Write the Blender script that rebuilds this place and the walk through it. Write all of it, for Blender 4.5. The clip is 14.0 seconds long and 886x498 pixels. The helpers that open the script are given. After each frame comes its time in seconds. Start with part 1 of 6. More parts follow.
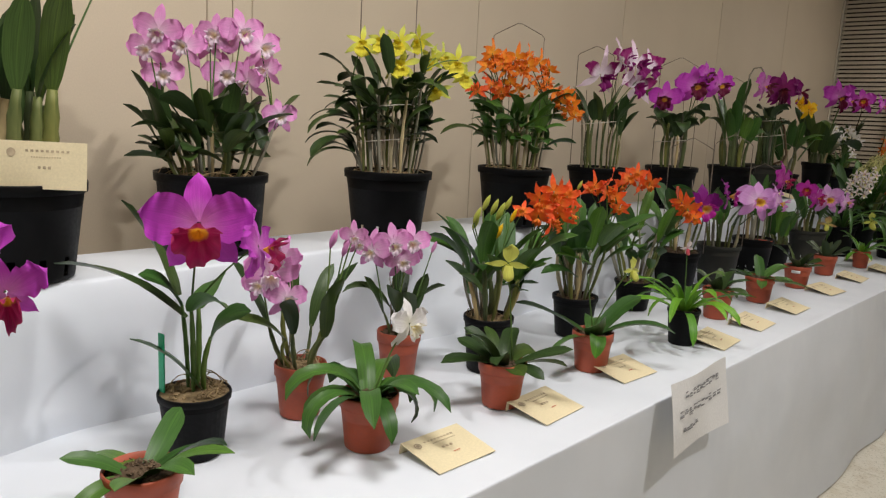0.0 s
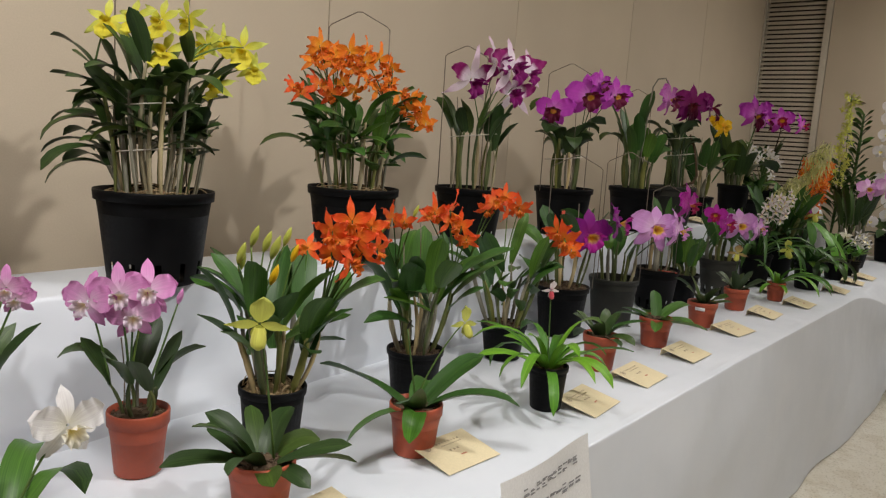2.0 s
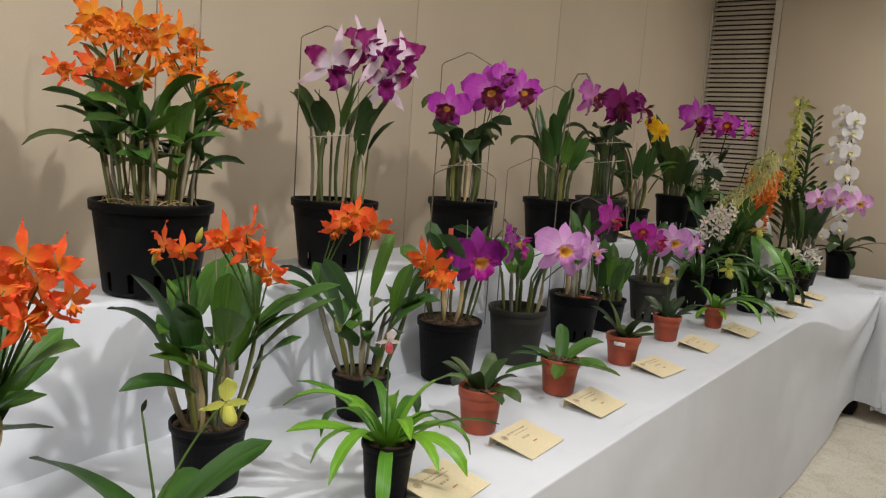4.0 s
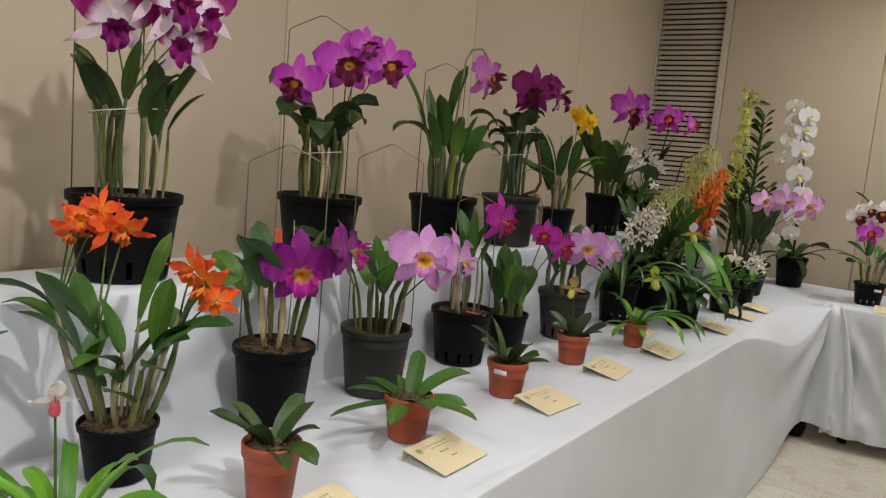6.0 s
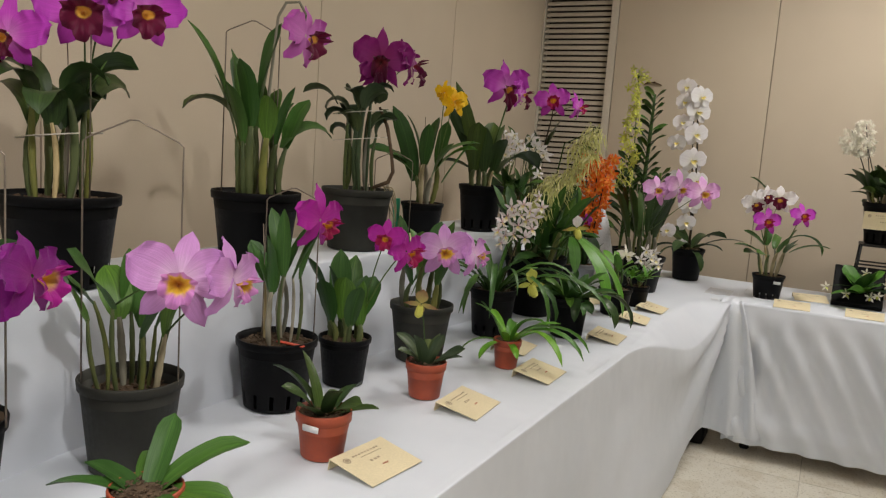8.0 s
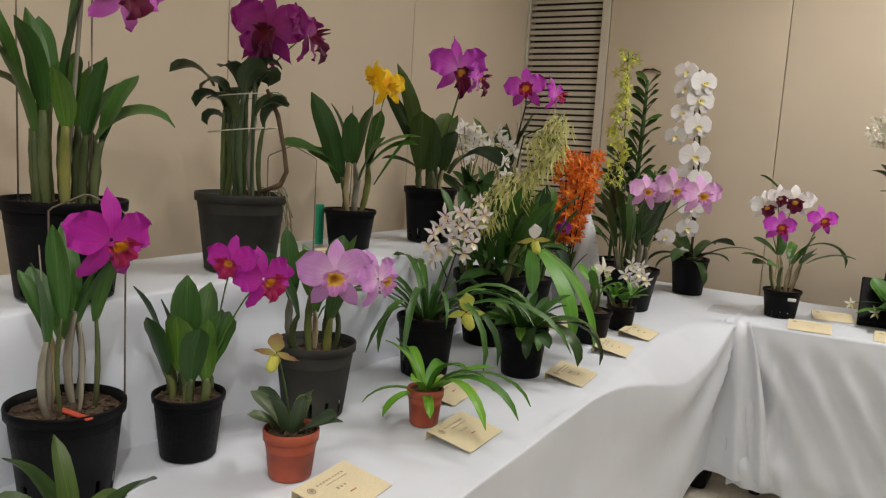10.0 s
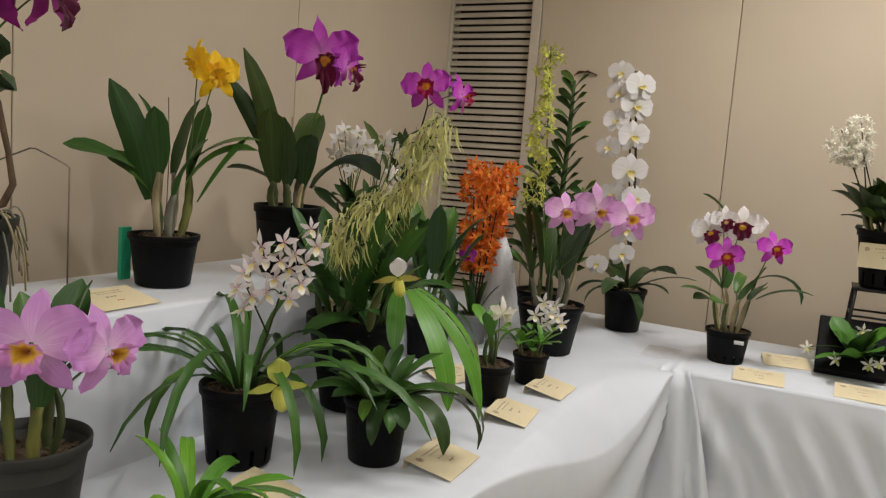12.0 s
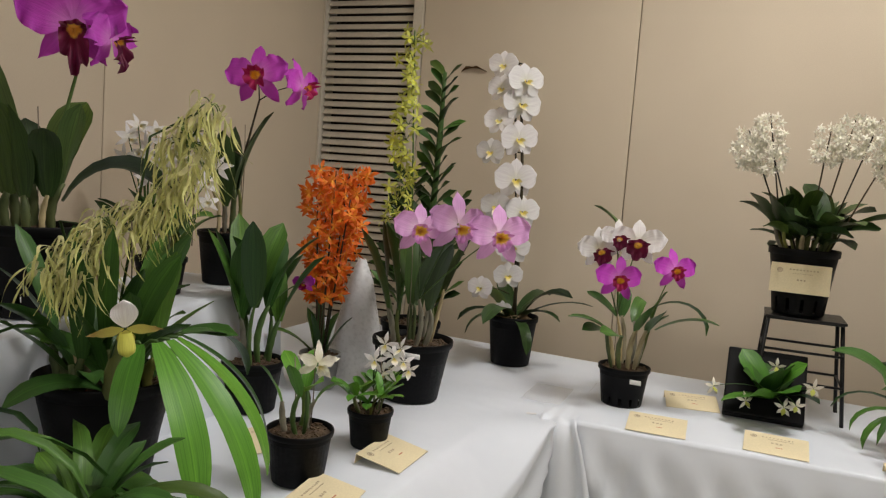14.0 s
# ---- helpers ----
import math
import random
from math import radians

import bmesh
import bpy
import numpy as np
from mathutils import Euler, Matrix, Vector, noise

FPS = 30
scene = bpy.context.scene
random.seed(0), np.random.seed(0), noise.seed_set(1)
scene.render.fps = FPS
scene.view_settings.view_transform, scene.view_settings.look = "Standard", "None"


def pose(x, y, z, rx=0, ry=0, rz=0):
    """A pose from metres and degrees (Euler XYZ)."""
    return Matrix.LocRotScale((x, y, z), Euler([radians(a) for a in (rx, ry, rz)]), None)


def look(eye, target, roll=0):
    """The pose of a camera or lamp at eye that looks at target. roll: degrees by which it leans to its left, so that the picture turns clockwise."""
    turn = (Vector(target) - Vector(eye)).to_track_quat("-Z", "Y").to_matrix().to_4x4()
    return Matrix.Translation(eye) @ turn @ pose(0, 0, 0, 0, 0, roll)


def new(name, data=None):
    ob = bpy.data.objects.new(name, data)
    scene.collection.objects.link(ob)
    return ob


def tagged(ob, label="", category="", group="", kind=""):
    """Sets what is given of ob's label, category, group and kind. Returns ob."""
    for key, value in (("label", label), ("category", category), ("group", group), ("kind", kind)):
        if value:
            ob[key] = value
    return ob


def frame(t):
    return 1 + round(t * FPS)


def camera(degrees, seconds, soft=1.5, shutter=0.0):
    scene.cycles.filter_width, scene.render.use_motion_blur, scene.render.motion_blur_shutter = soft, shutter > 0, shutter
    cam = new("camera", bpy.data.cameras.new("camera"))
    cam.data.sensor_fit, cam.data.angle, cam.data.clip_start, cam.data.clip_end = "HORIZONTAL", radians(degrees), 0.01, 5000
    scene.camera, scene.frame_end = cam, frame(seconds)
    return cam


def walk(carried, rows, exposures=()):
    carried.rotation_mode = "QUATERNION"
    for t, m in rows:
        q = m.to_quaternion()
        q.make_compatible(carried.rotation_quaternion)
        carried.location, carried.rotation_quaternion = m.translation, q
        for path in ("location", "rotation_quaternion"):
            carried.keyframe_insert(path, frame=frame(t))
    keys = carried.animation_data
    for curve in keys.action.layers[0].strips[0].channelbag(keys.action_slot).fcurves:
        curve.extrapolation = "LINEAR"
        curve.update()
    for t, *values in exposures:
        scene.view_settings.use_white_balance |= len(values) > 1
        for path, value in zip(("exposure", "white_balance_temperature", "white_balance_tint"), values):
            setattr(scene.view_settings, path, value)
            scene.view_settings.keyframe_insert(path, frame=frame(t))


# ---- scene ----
cam = camera(60.9, 14.0, soft=1.25)
METRES, EYE, TILT, LEAN, TURN = 4.1, 1.364, 0.0, 0.0, 42.1
ROWS = [
    (0.0, 0.0, 0.0, 0.0, 0.49, -9.81, -2.84),
    (0.5, 0.0108, 0.0361, 0.0006, -2.24, -9.51, -3.27),
    (1.0, 0.0223, 0.0676, 0.0016, -5.84, -9.25, -3.66),
    (1.5, 0.0476, 0.0937, -0.0017, -5.36, -8.64, -3.36),
    (2.0, 0.0829, 0.1144, -0.0009, -3.48, -8.28, -3.71),
    (2.5, 0.0979, 0.1427, -0.0006, -4.9, -9.11, -4.35),
    (3.0, 0.1089, 0.1786, 0.0024, -7.64, -8.31, -4.19),
    (3.5, 0.1261, 0.2045, -0.0009, -8.77, -8.88, -3.13),
    (4.0, 0.1618, 0.2228, 0.0005, -6.04, -7.58, -4.02),
    (6.5, 0.2772, 0.3388, -0.0028, -8.39, -7.64, -4.77),
    (7.0, 0.2986, 0.3646, -0.0036, -9.5, -8.45, -4.44),
    (7.5, 0.3121, 0.4016, -0.0015, -12.17, -7.39, -4.99),
    (8.0, 0.3317, 0.4267, -0.0049, -14.5, -7.5, -4.01),
    (10.5, 0.4569, 0.5558, -0.0059, -11.8, -7.38, -3.64),
    (11.0, 0.4902, 0.5736, -0.0057, -10.79, -6.86, -4.32),
    (11.5, 0.5102, 0.6075, -0.0058, -12.62, -7.75, -4.86),
    (12.0, 0.5275, 0.6438, -0.0027, -15.38, -6.41, -4.26),
    (12.5, 0.5515, 0.6673, -0.0053, -16.28, -6.26, -3.69),
    (13.0, 0.5878, 0.6769, -0.0033, -13.74, -4.98, -4.13),
    (13.5, 0.6097, 0.6978, -0.003, -17.19, -5.54, -4.43),
    (14.0, 0.6268, 0.7334, -0.0006, -19.98, -5.24, -4.21),
]
walk(cam, [(t, pose(0, 0, EYE, TILT, LEAN, TURN) @ pose(METRES * x, METRES * y, METRES * z, 90 + pitch, roll, yaw)) for t, x, y, z, yaw, pitch, roll in ROWS],
     exposures=[(0.0, -0.15), (2.0, -0.13), (4.0, 0.06), (7.0, 0.14), (8.0, 0.24), (10.5, 0.33), (14.0, 0.32)])

# ---- world and lamps ----
world = bpy.data.worlds.new("world")
scene.world = world
world.use_nodes = True
world.node_tree.nodes["Background"].inputs[0].default_value = (1.0, 0.93, 0.84, 1)
world.node_tree.nodes["Background"].inputs[1].default_value = 0.012


def area_lamp(name, eye, target, size, watts, colour, spread=180):
    data = bpy.data.lights.new(name, "AREA")
    data.shape, data.size, data.energy, data.color, data.spread = "SQUARE", size, watts, colour, radians(spread)
    ob = new(name, data)
    ob.matrix_world = look(eye, target)
    return tagged(ob, kind="structure")


WARM = (1.0, 0.965, 0.935)
# unseen lamps, added overhead; places and watts tuned to brighten walls, cloth and floor
LAMPS = [(-0.6, -1.6, 20, 180), (-0.6, 0.5, 36, 180), (-0.45, 3.0, 2.4, 105), (-0.45, 4.7, 1.8, 115), (0.15, 6.0, 18, 180), (2.6, 2.6, 9.5, 180)]
for lx, ly, watts, wide in LAMPS:
    area_lamp("ceiling_lamp", (lx, ly, 2.76), (lx, ly, 0), 0.5, watts, WARM, wide)
# unseen spots: the first follows the wall shadows, the second is added fill
SPOTS = [(0.35, 2.3, 2.62, -1.6, 0.8, 1.0, 25), (0.35, 5.6, 2.62, -1.6, 4.4, 1.0, 7.5)]
for sx, sy, sz, tx, ty, tz, watts in SPOTS:
    area_lamp("track_lamp", (sx, sy, sz), (tx, ty, tz), 0.09, watts, WARM)


# ---- materials ----
def mat(name, base, rough=0.6, metal=0.0, spec=0.5, build=None):
    """A node material; build(nodes, links, shader) adds its texture."""
    m = bpy.data.materials.new(name)
    m.use_nodes = True
    sh = m.node_tree.nodes["Principled BSDF"]
    sh.inputs["Base Color"].default_value = (*base, 1)
    sh.inputs["Roughness"].default_value = rough
    sh.inputs["Metallic"].default_value = metal
    sh.inputs["Specular IOR Level"].default_value = spec
    if build:
        build(m.node_tree.nodes, m.node_tree.links, sh)
    return m


def node(nodes, kind, **values):
    n = nodes.new(kind)
    for key, value in values.items():
        n.inputs[key].default_value = value
    return n


def ramp(nodes, links, source, stops):
    r = nodes.new("ShaderNodeValToRGB")
    el = r.color_ramp.elements
    el[0].position, el[0].color = stops[0][0], (*stops[0][1], 1)
    el[1].position, el[1].color = stops[-1][0], (*stops[-1][1], 1)
    for p, c in stops[1:-1]:
        e = el.new(p)
        e.color = (*c, 1)
    links.new(source, r.inputs[0])
    return r.outputs[0]


def mix(nodes, links, a, b, factor, blend="MIX"):
    m = nodes.new("ShaderNodeMix")
    m.data_type, m.blend_type = "RGBA", blend
    for value, socket in ((a, m.inputs[6]), (b, m.inputs[7]), (factor, m.inputs[0])):
        if isinstance(value, bpy.types.NodeSocket):
            links.new(value, socket)
        elif isinstance(value, tuple):
            socket.default_value = (*value, 1)
        else:
            socket.default_value = value
    return m.outputs[2]


def coords(nodes, which="Object"):
    return nodes.new("ShaderNodeTexCoord").outputs[which]


def noise_of(nodes, links, where, scale, detail=3.0, rough=0.55):
    n = node(nodes, "ShaderNodeTexNoise", Scale=scale, Detail=detail, Roughness=rough)
    links.new(where, n.inputs["Vector"])
    return n.outputs[0]


def bump(nodes, links, sh, height, strength, distance):
    b = node(nodes, "ShaderNodeBump", Strength=strength, Distance=distance)
    links.new(height, b.inputs["Height"])
    links.new(b.outputs[0], sh.inputs["Normal"])


def speckled(name, base, rough, s1, s2, spread=0.25, relief=0.2, depth=0.003, spec=0.4, metal=0.0):
    """Two scales of variation round a base colour, with fine relief."""
    def build(n, l, sh):
        w = coords(n)
        lo, hi = tuple(c * (1 - spread) for c in base), tuple(min(1, c * (1 + spread)) for c in base)
        a = ramp(n, l, noise_of(n, l, w, s1), [(0.3, lo), (0.7, hi)])
        f = noise_of(n, l, w, s2, 5)
        l.new(mix(n, l, a, ramp(n, l, f, [(0.25, (0.72, 0.72, 0.72)), (0.75, (1, 1, 1))]), 0.5, "MULTIPLY"), sh.inputs["Base Color"])
        l.new(ramp(n, l, f, [(0.2, (rough - 0.1,) * 3), (0.8, (min(1, rough + 0.1),) * 3)]), sh.inputs["Roughness"])
        bump(n, l, sh, f, relief, depth)
    return mat(name, base, rough, metal, spec, build)


def wall_build(n, l, sh):
    w = coords(n)
    big = noise_of(n, l, w, 1.3, 3)
    weave = noise_of(n, l, w, 260, 2)
    a = ramp(n, l, big, [(0.3, (0.56, 0.475, 0.36)), (0.7, (0.62, 0.53, 0.402))])
    info = n.new("ShaderNodeObjectInfo")
    b = mix(n, l, a, ramp(n, l, info.outputs["Random"], [(0, (0.94, 0.94, 0.95)), (1, (1, 1, 1))]), 1.0, "MULTIPLY")
    c = mix(n, l, b, ramp(n, l, weave, [(0.3, (0.9, 0.9, 0.9)), (0.7, (1, 1, 1))]), 0.6, "MULTIPLY")
    l.new(c, sh.inputs["Base Color"])
    bump(n, l, sh, weave, 0.12, 0.001)


def cloth_build(n, l, sh):
    w = coords(n)
    big, fine, crease = noise_of(n, l, w, 3.0, 4), noise_of(n, l, w, 420, 2), noise_of(n, l, w, 5.5, 2, 0.45)
    l.new(ramp(n, l, big, [(0.3, (0.645, 0.685, 0.745)), (0.7, (0.705, 0.74, 0.80))]), sh.inputs["Base Color"])
    b1 = node(n, "ShaderNodeBump", Strength=0.03, Distance=0.001)
    l.new(fine, b1.inputs["Height"])
    b2 = node(n, "ShaderNodeBump", Strength=0.26, Distance=0.03)
    l.new(crease, b2.inputs["Height"])
    l.new(b1.outputs[0], b2.inputs["Normal"])
    ridge = node(n, "ShaderNodeTexNoise", Scale=7.0, Detail=3.0, Distortion=0.8)
    ridge.noise_type = "RIDGED_MULTIFRACTAL"
    l.new(w, ridge.inputs["Vector"])
    b3 = node(n, "ShaderNodeBump", Strength=0.10, Distance=0.006)
    l.new(ridge.outputs[0], b3.inputs["Height"])
    l.new(b2.outputs[0], b3.inputs["Normal"])
    l.new(b3.outputs[0], sh.inputs["Normal"])
    sh.inputs["Sheen Weight"].default_value = 0.15


def floor_build(n, l, sh):
    w = coords(n)
    veins, cloud, grit = noise_of(n, l, w, 6, 8, 0.7), noise_of(n, l, w, 1.7, 4), noise_of(n, l, w, 90, 3)
    a = ramp(n, l, cloud, [(0.3, (0.62, 0.58, 0.49)), (0.7, (0.70, 0.67, 0.58))])
    b = mix(n, l, a, ramp(n, l, veins, [(0.42, (0.80, 0.75, 0.66)), (0.5, (1, 1, 1)), (0.6, (0.93, 0.91, 0.86))]), 0.6, "MULTIPLY")
    info = n.new("ShaderNodeObjectInfo")
    c = mix(n, l, b, ramp(n, l, info.outputs["Random"], [(0, (0.92, 0.91, 0.89)), (1, (1, 1, 1))]), 1.0, "MULTIPLY")
    l.new(c, sh.inputs["Base Color"])
    l.new(ramp(n, l, grit, [(0.2, (0.22,) * 3), (0.8, (0.38,) * 3)]), sh.inputs["Roughness"])


WALL = mat("wall_panel_cloth", (0.5, 0.43, 0.35), 0.85, 0, 0.2, wall_build)
JOINT = speckled("panel_joint", (0.26, 0.21, 0.16), 0.8, 4, 40)
CLOTH = mat("white_table_cloth", (0.78, 0.78, 0.79), 0.62, 0, 0.3, cloth_build)
FLOOR = mat("polished_stone", (0.55, 0.5, 0.42), 0.3, 0, 0.5, floor_build)
GROUT = speckled("grout", (0.47, 0.43, 0.36), 0.9, 5, 60)
CEIL = speckled("ceiling_paint", (0.72, 0.69, 0.64), 0.9, 2, 60, 0.05)
LOUVRE = speckled("louvre_paint", (0.58, 0.52, 0.42), 0.5, 3, 70, 0.12, 0.1)
STILE = speckled("louvre_frame_paint", (0.62, 0.56, 0.46), 0.5, 3, 70, 0.1, 0.1)
# near-black stands in for the shade between the louvre slats
GAP_SHADE = speckled("dark_void", (0.03, 0.027, 0.024), 0.9, 3, 40)
BLACKMETAL = speckled("black_metal", (0.02, 0.02, 0.021), 0.4, 8, 120, 0.3, 0.1, 0.001, 0.5, 0.6)
TIEWIRE = speckled("pale_tie_wire", (0.62, 0.58, 0.50), 0.4, 20, 200, 0.2, 0.1, 0.001, 0.5, 0.3)
WIRE = speckled("galvanised_wire", (0.24, 0.20, 0.16), 0.5, 20, 200, 0.3, 0.1, 0.001, 0.5, 0.8)
BLACKPOT = speckled("black_pot_plastic", (0.005, 0.005, 0.0055), 0.5, 9, 130, 0.35, 0.12, 0.001, 0.11)
GREYPOT = speckled("grey_dusty_pot_plastic", (0.040, 0.040, 0.033), 0.65, 9, 110, 0.3, 0.15, 0.001, 0.25)
REDPOT = speckled("terracotta_red_plastic", (0.42, 0.085, 0.04), 0.5, 12, 150, 0.22, 0.12, 0.001)
PALEPOT = speckled("pale_grey_pot_plastic", (0.32, 0.33, 0.33), 0.5, 9, 110, 0.2)
BARK = speckled("bark_chips", (0.10, 0.065, 0.038), 0.95, 30, 220, 0.5, 0.6, 0.004)
STRAW = speckled("dry_moss", (0.33, 0.24, 0.13), 0.95, 40, 260, 0.45, 0.6, 0.004)
CARD = speckled("cream_card", (0.76, 0.66, 0.43), 0.7, 6, 240, 0.06, 0.05, 0.0006)
INK = speckled("brown_ink", (0.46, 0.37, 0.25), 0.8, 40, 300)
REDINK = speckled("red_ink", (0.45, 0.12, 0.07), 0.8, 40, 300)
PAPER = speckled("white_paper", (0.80, 0.80, 0.80), 0.75, 5, 200, 0.04, 0.05, 0.0006)
GREYINK = speckled("grey_ink", (0.30, 0.30, 0.31), 0.8, 40, 300)
GREENTAG = speckled("green_plastic_tag", (0.03, 0.42, 0.22), 0.45, 20, 200, 0.1)
REDTAG = speckled("red_plastic_tag", (0.60, 0.09, 0.05), 0.45, 20, 200, 0.1)


def clear_build(n, l, sh):
    clear = n.new("ShaderNodeBsdfTransparent")
    blend = n.new("ShaderNodeMixShader")
    blend.inputs[0].default_value = 0.72
    l.new(sh.outputs[0], blend.inputs[1])
    l.new(clear.outputs[0], blend.inputs[2])
    l.new(blend.outputs[0], n["Material Output"].inputs[0])


CLEAR = mat("clear_plastic", (0.8, 0.8, 0.82), 0.15, 0, 0.6, clear_build)
FILM = speckled("grey_translucent_plastic", (0.66, 0.67, 0.68), 0.3, 6, 90, 0.1)


def leaf_mat(name, dark, light, rough=0.38):
    def build(n, l, sh):
        uv = coords(n, "UV")
        sep = n.new("ShaderNodeSeparateXYZ")
        l.new(uv, sep.inputs[0])
        streak = node(n, "ShaderNodeTexNoise", Scale=1.0, Detail=4.0)
        stretch = n.new("ShaderNodeMapping")
        stretch.inputs["Scale"].default_value = (26, 1.6, 1)
        l.new(uv, stretch.inputs[0])
        l.new(stretch.outputs[0], streak.inputs["Vector"])
        a = ramp(n, l, streak.outputs[0], [(0.32, dark), (0.78, light)])
        mid = ramp(n, l, sep.outputs[0], [(0.44, (1, 1, 1)), (0.5, (1.35, 1.3, 1.15)), (0.56, (1, 1, 1))])
        b = mix(n, l, a, mid, 0.8, "MULTIPLY")
        info = n.new("ShaderNodeObjectInfo")
        c = mix(n, l, b, ramp(n, l, info.outputs["Random"], [(0, (0.55, 0.6, 0.58)), (0.5, (1, 1, 0.95)), (0.8, (1.25, 1.15, 0.85)), (1, (1.75, 1.45, 0.9))]), 1.0, "MULTIPLY")
        spots = noise_of(n, l, coords(n), 22, 4)
        d = mix(n, l, c, (0.16, 0.12, 0.04), ramp(n, l, spots, [(0.72, (0, 0, 0)), (0.84, (0.6, 0.6, 0.6))]))
        l.new(d, sh.inputs["Base Color"])
        bump(n, l, sh, streak.outputs[0], 0.18, 0.002)
        sh.inputs["Subsurface Weight"].default_value = 0.0
    return mat(name, light, rough, 0, 0.26, build)


LEAF = leaf_mat("dark_leaf", (0.022, 0.045, 0.014), (0.052, 0.098, 0.028))
LEAFB = leaf_mat("bright_leaf", (0.055, 0.17, 0.018), (0.13, 0.32, 0.04))
LEAFM = leaf_mat("mid_leaf", (0.03, 0.085, 0.018), (0.07, 0.165, 0.035))
LEAFG = leaf_mat("grey_green_leaf", (0.035, 0.06, 0.03), (0.075, 0.11, 0.055))
BULB = leaf_mat("pale_stem", (0.06, 0.085, 0.03), (0.17, 0.19, 0.08), 0.55)
SHEATH = leaf_mat("dry_sheath", (0.16, 0.145, 0.11), (0.46, 0.435, 0.36), 0.75)
STEM = leaf_mat("green_stem", (0.05, 0.10, 0.025), (0.10, 0.17, 0.05), 0.5)
DARKSTEM = leaf_mat("dark_stem", (0.025, 0.02, 0.015), (0.06, 0.05, 0.03), 0.5)


def petal_mat(name, centre, middle, edge, r0=0.06, r1=0.26, r2=0.5, rough=0.5):
    """Petals whose colour runs from the flower's heart to its edge, with fine veins."""
    def build(n, l, sh):
        w = coords(n)
        length = n.new("ShaderNodeVectorMath")
        length.operation = "LENGTH"
        l.new(w, length.inputs[0])
        wob = noise_of(n, l, w, 9, 4)
        add = n.new("ShaderNodeMath")
        add.operation = "MULTIPLY_ADD"
        l.new(wob, add.inputs[0])
        add.inputs[1].default_value = 0.12
        l.new(length.outputs["Value"], add.inputs[2])
        off = n.new("ShaderNodeMath")
        off.operation = "SUBTRACT"
        l.new(add.outputs[0], off.inputs[0])
        off.inputs[1].default_value = 0.06
        a = ramp(n, l, off.outputs[0], [(r0, centre), (r1, middle), (r2, edge)])
        uv = coords(n, "UV")
        stretch = n.new("ShaderNodeMapping")
        stretch.inputs["Scale"].default_value = (34, 1.2, 1)
        l.new(uv, stretch.inputs[0])
        vein = node(n, "ShaderNodeTexNoise", Scale=1.0, Detail=3.0)
        l.new(stretch.outputs[0], vein.inputs["Vector"])
        b = mix(n, l, a, ramp(n, l, vein.outputs[0], [(0.3, (0.80, 0.76, 0.80)), (0.65, (1.05, 1.05, 1.05))]), 0.7, "MULTIPLY")
        info = n.new("ShaderNodeObjectInfo")
        c = mix(n, l, b, ramp(n, l, info.outputs["Random"], [(0, (0.85, 0.85, 0.85)), (1, (1.08, 1.05, 1.08))]), 1.0, "MULTIPLY")
        l.new(c, sh.inputs["Base Color"])
        bump(n, l, sh, vein.outputs[0], 0.2, 0.01)
        sh.inputs["Sheen Weight"].default_value = 0.12
        tr = n.new("ShaderNodeBsdfTranslucent")
        l.new(c, tr.inputs[0])
        blend = n.new("ShaderNodeMixShader")
        blend.inputs[0].default_value = 0.25
        l.new(sh.outputs[0], blend.inputs[1])
        l.new(tr.outputs[0], blend.inputs[2])
        l.new(blend.outputs[0], n["Material Output"].inputs[0])
    return mat(name, middle, rough, 0, 0.3, build)


P_PURPLE = petal_mat("purple_petal", (0.70, 0.22, 0.68), (0.58, 0.065, 0.57), (0.50, 0.04, 0.51))
P_DEEPPURPLE = petal_mat("deep_purple_petal", (0.28, 0.01, 0.22), (0.27, 0.006, 0.25), (0.25, 0.006, 0.24))
P_MAGENTA = petal_mat("magenta_petal", (0.46, 0.02, 0.34), (0.44, 0.012, 0.33), (0.40, 0.010, 0.31))
P_WINE = petal_mat("wine_petal", (0.22, 0.006, 0.11), (0.24, 0.006, 0.16), (0.26, 0.01, 0.18))
P_PINK = petal_mat("pink_petal", (0.86, 0.62, 0.80), (0.80, 0.37, 0.68), (0.74, 0.27, 0.61))
P_LILAC = petal_mat("lilac_petal", (0.80, 0.56, 0.80), (0.68, 0.34, 0.70), (0.63, 0.29, 0.67))
P_PALE = petal_mat("pale_lilac_petal", (0.85, 0.66, 0.82), (0.72, 0.40, 0.70), (0.68, 0.36, 0.68))
P_YELLOW = petal_mat("yellow_petal", (0.72, 0.70, 0.05), (0.66, 0.70, 0.10), (0.58, 0.66, 0.14))
P_GOLD = petal_mat("golden_petal", (0.90, 0.45, 0.0), (0.96, 0.62, 0.008), (0.96, 0.64, 0.015))
P_ORANGE = petal_mat("orange_petal", (0.95, 0.44, 0.03), (0.93, 0.27, 0.015), (0.91, 0.21, 0.015))
P_SPIKE = petal_mat("deep_orange_petal", (0.92, 0.36, 0.03), (0.86, 0.19, 0.015), (0.82, 0.15, 0.012))
P_SCARLET = petal_mat("orange_red_petal", (0.93, 0.28, 0.03), (0.92, 0.125, 0.018), (0.89, 0.095, 0.018))
P_SPLASH = petal_mat("splashed_petal", (0.88, 0.84, 0.88), (0.84, 0.70, 0.83), (0.30, 0.008, 0.16), r1=0.20, r2=0.31)
P_BLUSHSEPAL = petal_mat("pale_pink_sepal", (0.86, 0.78, 0.84), (0.86, 0.76, 0.84), (0.84, 0.66, 0.80))
P_ORCHID = petal_mat("orchid_petal", (0.66, 0.20, 0.60), (0.60, 0.15, 0.55), (0.55, 0.10, 0.50))
